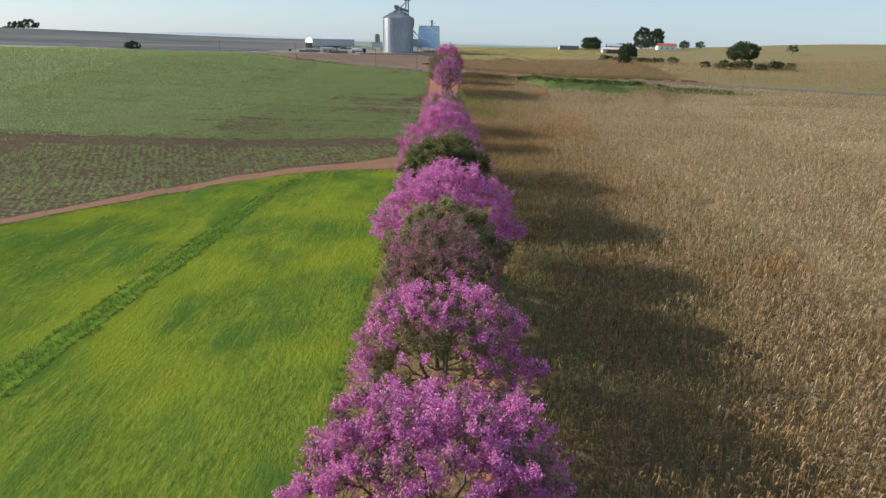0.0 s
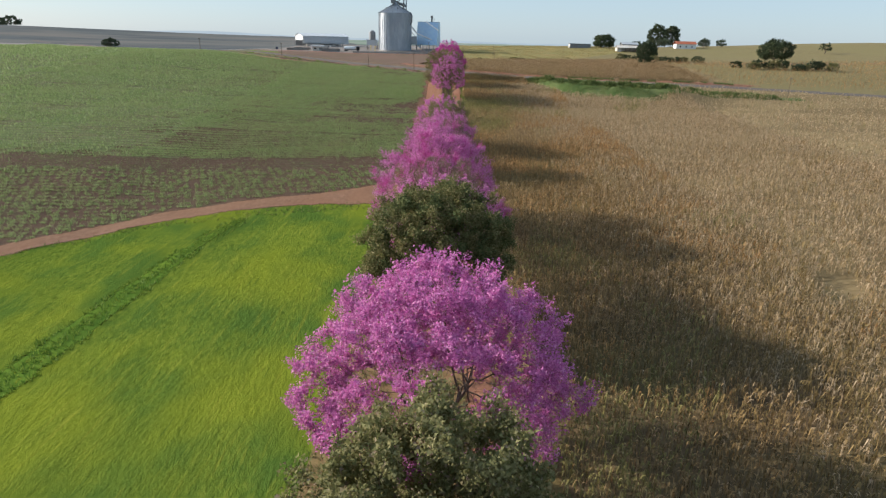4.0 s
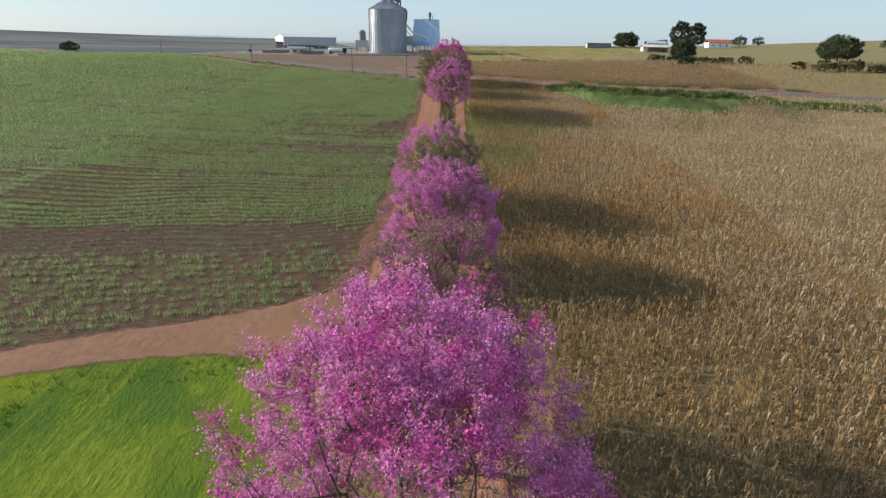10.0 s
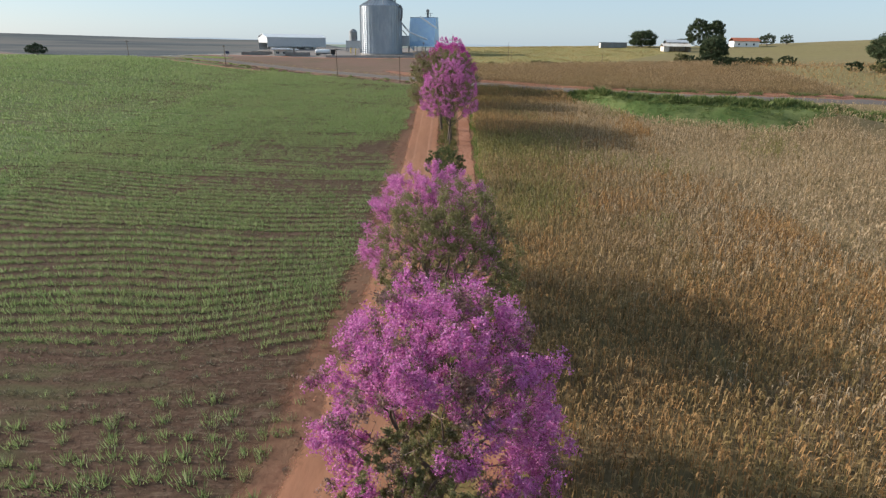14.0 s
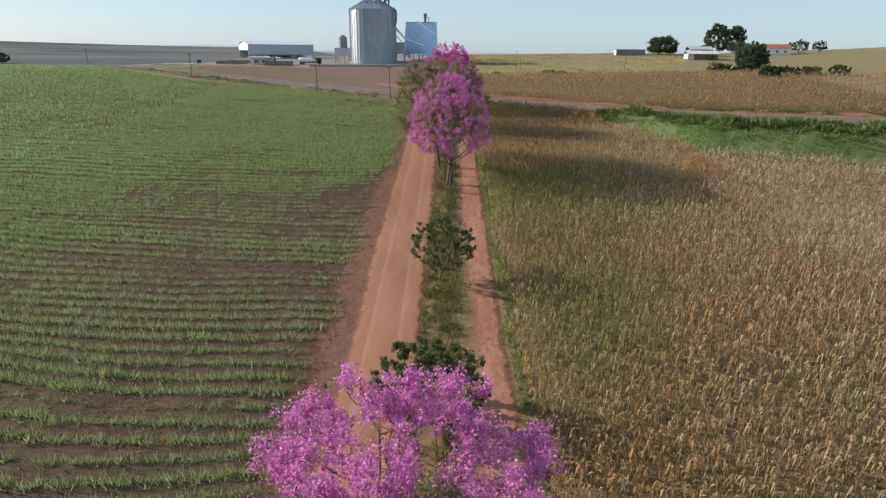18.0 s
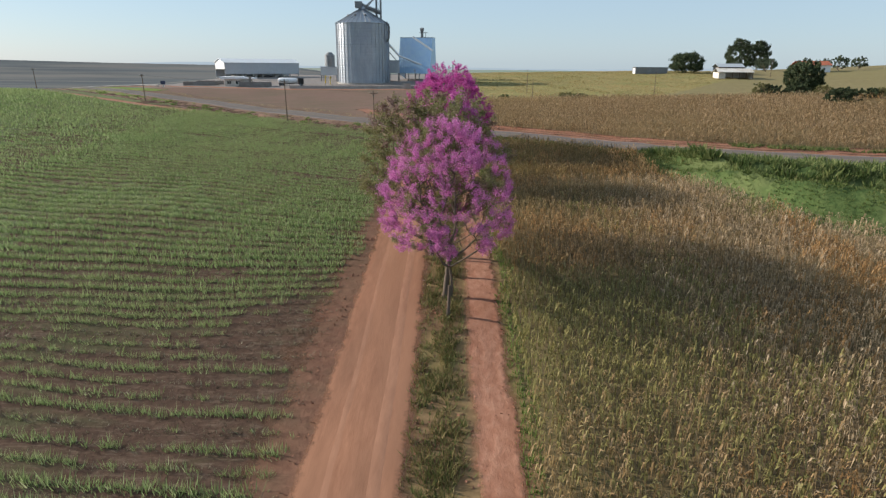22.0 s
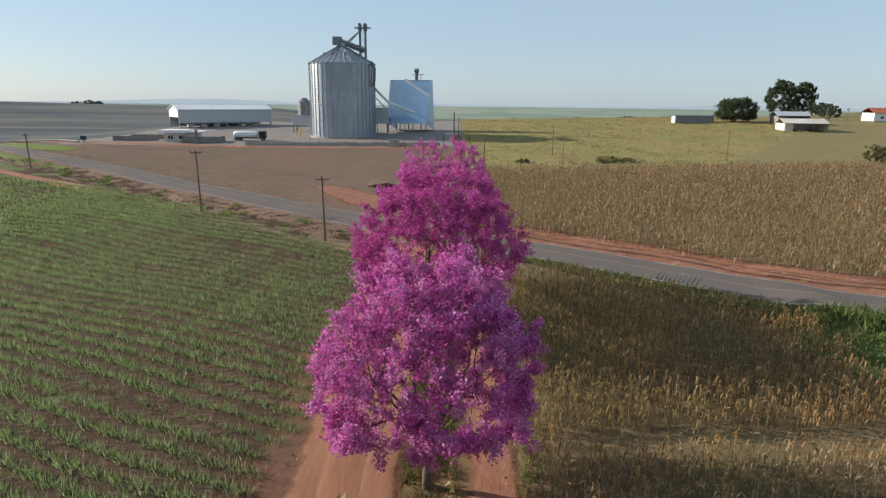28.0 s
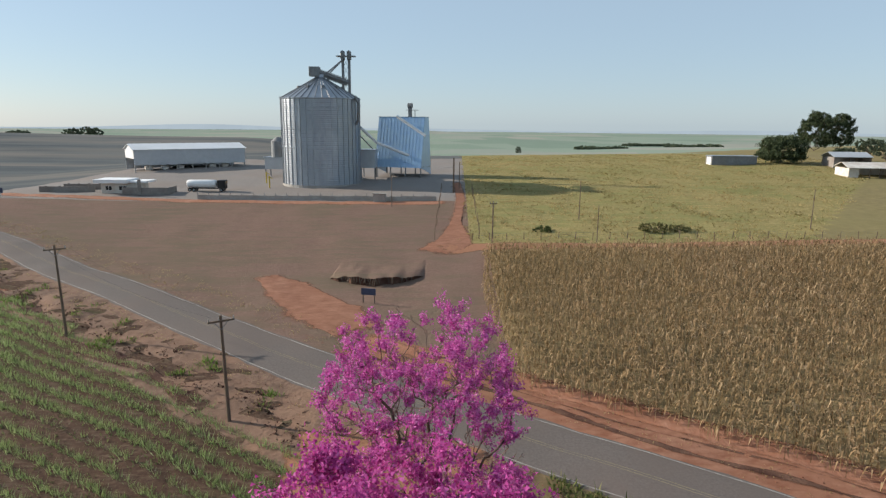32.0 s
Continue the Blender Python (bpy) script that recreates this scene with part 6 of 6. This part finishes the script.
def tank_truck():
    x, y = -68.8, 492.5
    ob = tagged(empty("tank_truck", x, y, lz(x, y), 2), "white tank truck with dark cab parked in the yard", "truck")
    tank = bmesh.new()
    prof = [(-5.2, .2), (-5.1, .85), (-4.8, 1.12), (-3, 1.18), (0, 1.2), (2.2, 1.18), (2.9, 1.05), (3.1, .3)]
    rr = [[tank.verts.new((px3, r * math.cos(6.28319 * k / 20), 2.15 + r * .95 * math.sin(6.28319 * k / 20))) for k in range(20)] for px3, r in prof]
    for a, b in zip(rr, rr[1:]):
        for k in range(20):
            tank.faces.new((a[k], b[k], b[(k + 1) % 20], a[(k + 1) % 20]))
    tank.faces.new(rr[0])
    tank.faces.new(rr[-1][::-1])
    part("tank", tank, M["white"], ob, smooth=True)
    part("chassis", boxes((-5, 5.6, -.5, .5, .75, 1.0)), M["black"], ob)
    cab = part("cab", boxes((3.5, 5.7, -1.15, 1.15, .8, 3.2), bevel=.18), M["black"], ob, "dark truck cab")
    part("windscreen", boxes((5.68, 5.76, -.95, .95, 2.0, 2.9)), M["glass"], cab)
    for wx in (-4.2, -3.1, 4.6):
        for wy in (-1.05, 1.05):
            wheel = part("wheel", rods(((wx, wy - .15, .5), (wx, wy + .15, .5), .5), n=16), M["black"], ob)
            part("rim", rods(((wx, wy - .17, .5), (wx, wy + .17, .5), .26), n=12), M["zinc"], wheel)
    return ob


tank_truck()

# yard boundary: low pale panels between posts
bound = tagged(empty("yard_fence", -50, 476, 0), "low pale concrete panel wall with posts round the yard", "fence")
pm, qm = bpy.data.meshes.new("panel"), bpy.data.meshes.new("post")
boxes((-1.42, 1.42, -.04, .04, -.3, 1.15)).to_mesh(pm)
boxes((-.08, .08, -.08, .08, -.4, 1.75)).to_mesh(qm)
pm.materials.append(M["concrete"])
qm.materials.append(M["concrete"])
for i, fx2 in enumerate(np.arange(-66, -3, 3.0)):
    y0, y1 = float(np.interp(fx2, [-66, 0], [479.8, 475.6])), float(np.interp(fx2 + 3, [-66, 0], [479.8, 475.6]))
    o = new("panel", pm)
    o.parent, o.matrix_basis = bound, pose(fx2 + 51.5, (y0 + y1) / 2 - 476, lz(fx2 + 1.5, (y0 + y1) / 2), 0, 0, -3.6)
    o = new("post", qm)
    o.parent, o.matrix_basis = bound, pose(fx2 + 50, y0 - 476, lz(fx2, y0))
box2 = tagged(empty("meter_box", -17.5, 475.2, lz(-17.5, 475.2) - .1), "small pale masonry meter box at the yard wall", "meter box")
part("body", boxes((-1.6, 1.6, -.6, .6, 0, 2.2), bevel=.04), M["concrete"], box2)
part("lid", boxes((-1.75, 1.75, -.75, .75, 2.2, 2.35)), M["concrete"], box2)
for gx3, gy3 in ((-53, 500), (-57.5, 512)):
    y2 = tagged(empty("loading_post", gx3, gy3, lz(gx3, gy3) - .1), "yellow painted steel post in the gravel yard", "post")
    part("column", rods(((0, 0, 0), (0, 0, 3.6), .22), n=10), M["yellow"], y2)
    part("arm", rods(((0, 0, 3.4), (1.0, 0, 2.8), .1), n=8), M["yellow"], y2)


# ---- poles, wires and fences ----
def power_pole(x, y, high, turn, label, arm=2.2, lean=0.0, thick=.17):
    ob = tagged(empty("utility_pole", x, y, lz(x, y) - .3, turn), label, "utility pole", "power line poles")
    part("shaft", rods(((0, 0, 0), (lean, 0, high + .3), thick, thick * .65), n=10), M["wood"], ob)
    if arm:
        bar = part("crossarm", boxes((lean - arm / 2, lean + arm / 2, -.22, -.08, high - .25, high - .1)), M["wood"], ob)
        for s in (-arm / 2 + .08, lean, arm / 2 - .08):
            part("insulator", rods(((s + lean, -.15, high - .1), (s + lean, -.15, high + .18), .07, .05), n=8), M["concrete"], bar)
        part("brace", rods(((lean - .6, -.1, high - .22), (lean, -.1, high - .95), .03), ((lean + .6, -.1, high - .22), (lean, -.1, high - .95), .03), n=5), M["zinc_dark"], ob)
    return ob


def wire(points, sag=.5):
    ob = tagged(empty("power_line", *points[0]), "thin dark overhead wire between poles", "wire")
    base = Vector(points[0])
    bm = bmesh.new()
    for a, b in zip(points, points[1:]):
        a, b = Vector(a) - base, Vector(b) - base
        last = a
        for i in range(1, 11):
            t = i / 10
            p = a.lerp(b, t) + Vector((0, 0, -sag * 4 * t * (1 - t)))
            rod(bm, last, p, .012, n=3)
            last = p
    part("strand", bm, M["black"], ob)


LINE = [(-17.8, 369.8, 9.8), (-43.7, 388.2, 11.0), (-101.3, 428.3, 8.6), (-170, 478, 8.3)]
for i, (x, y, high) in enumerate(LINE):
    power_pole(x, y, high, 35, "weathered wooden utility pole with crossarm on the road bank", 2.2 if i != 2 else 1.6, -.18)
for off in (-.9, .9):
    wire([(x + off * .82, y + off * .57, lz(x, y) + high - .15) for x, y, high in LINE], .9)
power_pole(8.6, 431.6, 7.6, 5, "pale concrete utility pole at the pasture corner", 1.3, 0, .16)
power_pole(28.2, 451, 8.6, 0, "slim wooden pole in the pasture", 0, 0, .11)
power_pole(27.8, 431.8, 6.8, 0, "dark slim wooden fence pole", 0, 0, .10)
power_pole(-13.6, 467.5, 8.2, 0, "pale slim lamp pole before the yard wall", .8, 0, .11)
power_pole(1.2, 489, 9.5, 0, "dark thick wooden pole at the yard gate", 0, 0, .26)
power_pole(2.8, 497, 7.5, 0, "pale pole at the yard gate", 0, 0, .13)
power_pole(71, 440, 8.0, 0, "slim grey pole beside the farm road", 0, 0, .10)
power_pole(140, 300, 8.0, 0, "slim grey pole behind the corn", .9, 0, .10)
power_pole(152, 524, 8.0, 0, "pale pole beside the farm shed", .9, 0, .13)
wire([(8.6, 431.6, lz(8.6, 431.6) + 7.4), (1.2, 489, lz(1.2, 489) + 7.0), (-15, 515, lz(-15, 515) + 6)], .9)
wire([(8.9, 431.6, lz(8.6, 431.6) + 7.2), (2.8, 497, lz(2.8, 497) + 6.6)], .9)

fence = tagged(empty("pasture_fence", 5, 433, 0), "old wooden post and wire fence along the pasture", "fence")
pm = bpy.data.meshes.new("post")
rods(((0, 0, -.3), (0, 0, 1.35), .08, .07), n=6).to_mesh(pm)
pm.materials.append(M["wood"])
fy0 = lambda x: 432.8 + .8 * math.sin(x * .05)
rng = np.random.RandomState(9)
for x in np.arange(5, 150, 3.2):
    o = new("post", pm)
    o.parent, o.matrix_basis = fence, pose(x - 5, fy0(x) - 433, lz(x, fy0(x)), rng.normal(0, 3), rng.normal(0, 3), 0)
for h in (.5, .9, 1.25):
    bm = bmesh.new()
    xs = np.arange(5, 150, 6.4)
    for a, b in zip(xs, xs[1:]):
        rod(bm, (a - 5, fy0(a) - 433, lz(a, fy0(a)) + h), (b - 5, fy0(b) - 433, lz(b, fy0(b)) + h), .012, n=3)
    part("wire", bm, M["zinc_dark"], fence)
drive = tagged(empty("gate_fence", 4.5, 434, 0), "dark wooden posts along the yard driveway", "fence")
for i, y in enumerate(np.arange(434, 500, 4.0)):
    for x in (-2.2, 6.4):
        o = new("post", pm)
        o.parent, o.matrix_basis = drive, pose(x - 4.5 + rng.normal(0, .1), y - 434, lz(x, y), rng.normal(0, 3), rng.normal(0, 3), 0)

for x, y in ((.5, 272.2), (.4, 281.2), (.3, 285.7)):
    old = tagged(empty("old_post", x, y, lz(x, y) - .3), "thick weathered wooden post standing beside the eroded lane", "post", "old posts by the lane")
    part("shaft", rods(((0, 0, 0), (.06, .03, 1.6), .19, .17), ((.06, .03, 1.6), (.1, .0, 3.3), .17, .12), n=9), M["bark"], old)

sgn = tagged(empty("road_sign", -9.6, 398.5, lz(-9.6, 398.5) - .2, -12), "small dark blue board on two posts by the driveway", "sign")
part("board", boxes((-1.0, 1.0, -.05, .05, 1.4, 2.3)), M["sign"], sgn)
for x in (-.8, .8):
    part("post", boxes((x - .05, x + .05, .05, .15, 0, 2.3)), M["wood"], sgn)
sg2 = tagged(empty("road_sign", -117.5, 478, lz(-117.5, 478) - .2, 8), "small dark board on a pale post beside the yard road", "sign")
part("board", boxes((-.9, .9, -.06, .06, 1.3, 2.6)), M["sign"], sg2)
part("post", boxes((-.35, .35, .06, .2, 0, 1.4)), M["plaster"], sg2)
pipe = tagged(empty("irrigation_pipe", -121, 480, 0), "pale pipe lying along the yard road", "pipe")
bm = bmesh.new()
pts = [(-121, 481), (-132, 488), (-150, 494), (-180, 498)]
for a, b in zip(pts, pts[1:]):
    rod(bm, (a[0] + 121, a[1] - 480, lz(*a) + .35), (b[0] + 121, b[1] - 480, lz(*b) + .35), .3, n=8)
part("tube", bm, M["concrete"], pipe)


# ---- farm beyond the pasture ----
def shed(name, x, y, w, d, h, turn, roof, wall, label, open_side=True):
    ob = tagged(empty(name, x, y, lz(x, y) - .2, turn), label, "farm building", "farm buildings")
    part("wall", boxes((-w / 2, w / 2, d / 2 - .15, d / 2, 0, h), (-w / 2, -w / 2 + .15, -d / 2, d / 2 - .15, 0, h), (w / 2 - .15, w / 2, -d / 2, d / 2 - .15, 0, h), *(((-w / 2 + .15, -w * .3, -d / 2, -d / 2 + .15, 0, h),) if open_side else ((-w / 2 + .15, w / 2 - .15, -d / 2, -d / 2 + .15, 0, h),))), wall, ob)
    for y0, y1, z0, z1 in ((-d / 2 - .6, 0, h, h + d * .2), (0, d / 2 + .6, h + d * .2, h)):
        bm = bmesh.new()
        a = w / 2 + .5
        v = [bm.verts.new(c) for c in ((-a, y0, z0), (a, y0, z0), (a, y1, z1), (-a, y1, z1), (-a, y0, z0 + .12), (a, y0, z0 + .12), (a, y1, z1 + .12), (-a, y1, z1 + .12))]
        for f in ((0, 3, 2, 1), (4, 5, 6, 7), (0, 1, 5, 4), (1, 2, 6, 5), (2, 3, 7, 6), (3, 0, 4, 7)):
            bm.faces.new([v[i] for i in f])
        part("roof_slope", bm, roof, ob)
    if open_side:
        for k in range(4):
            q = -w * .1 + w * .6 * k / 3
            part("post", boxes((q - .1, q + .1, -d / 2 - .4, -d / 2 - .2, 0, h)), M["wood"], ob)
    else:
        for k in range(3):
            q = -w / 2 + w * (k + .7) / 3.4
            win = part("window", boxes((q - .5, q + .5, -d / 2 - .03, -d / 2 + .01, 1.0, 2.1)), M["glass"], ob)
            part("sill", boxes((q - .6, q + .6, -d / 2 - .12, -d / 2, .9, 1.0)), M["white"], win)
    return ob


shed("cattle_shed", 131, 517, 15, 8, 2.9, -4, M["plaster"], M["plaster"], "open farm shed with pale tin roof")
shed("barn", 139, 541, 12, 8, 3.6, -4, M["grey_sheet"], M["block"], "grey barn behind the open shed")
shed("farmhouse", 186, 552, 15, 10, 3.4, -6, M["tile"], M["white"], "white farmhouse with red tiled roof", False)
store = tagged(empty("storage_shed", 102.5, 549, lz(102.5, 549) - .2, 2), "long low grey shed at the pasture edge", "farm building", "farm buildings")
part("wall", boxes((-8.2, 8.2, -2.6, 2.6, 0, 3.2), bevel=.04), M["zinc_dark"], store)
part("roof", boxes((-8.5, 8.5, -2.9, 2.9, 3.2, 3.4)), M["zinc"], store)
part("end_door", boxes((-8.24, -8.2, -1.6, 1.6, 0, 2.8)), M["white"], store)
tree("bush", 41, 440, 1.8, 3.2, "low dark scrub in the pasture", M["leaf_dark"], 201, 900, .2, .02, twigs=70, trunk=.06, stems=3)
tree("bush", 46, 440.5, 1.3, 2.4, "low dark scrub in the pasture", M["leaf_olive"], 202, 600, .2, .02, twigs=60, trunk=.06, stems=3)
tree("bush", 19, 441, 1.1, 2.0, "low dark scrub in the pasture", M["leaf_mid"], 203, 500, .2, .02, twigs=60, trunk=.06, stems=3)
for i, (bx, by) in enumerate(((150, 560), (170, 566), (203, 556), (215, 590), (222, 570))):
    tree("broadleaf_tree", bx, by, 6.0 + i % 3, 4.5, "low green tree round the farmhouse", M["leaf_hazed"], 210 + i, 1600, .36, .15, group=FARM, twigs=110)

# ---- far distance: low hills all round, with haze as a glow ----
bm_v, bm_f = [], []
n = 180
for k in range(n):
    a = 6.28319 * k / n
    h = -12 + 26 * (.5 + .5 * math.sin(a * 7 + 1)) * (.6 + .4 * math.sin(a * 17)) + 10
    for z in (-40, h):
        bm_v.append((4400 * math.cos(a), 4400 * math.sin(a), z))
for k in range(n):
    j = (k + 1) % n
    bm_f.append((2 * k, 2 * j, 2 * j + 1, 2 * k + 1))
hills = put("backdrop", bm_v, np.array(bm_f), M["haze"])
tagged(hills, "pale hills on the horizon, glowing in the colour of haze", "horizon", kind="structure")
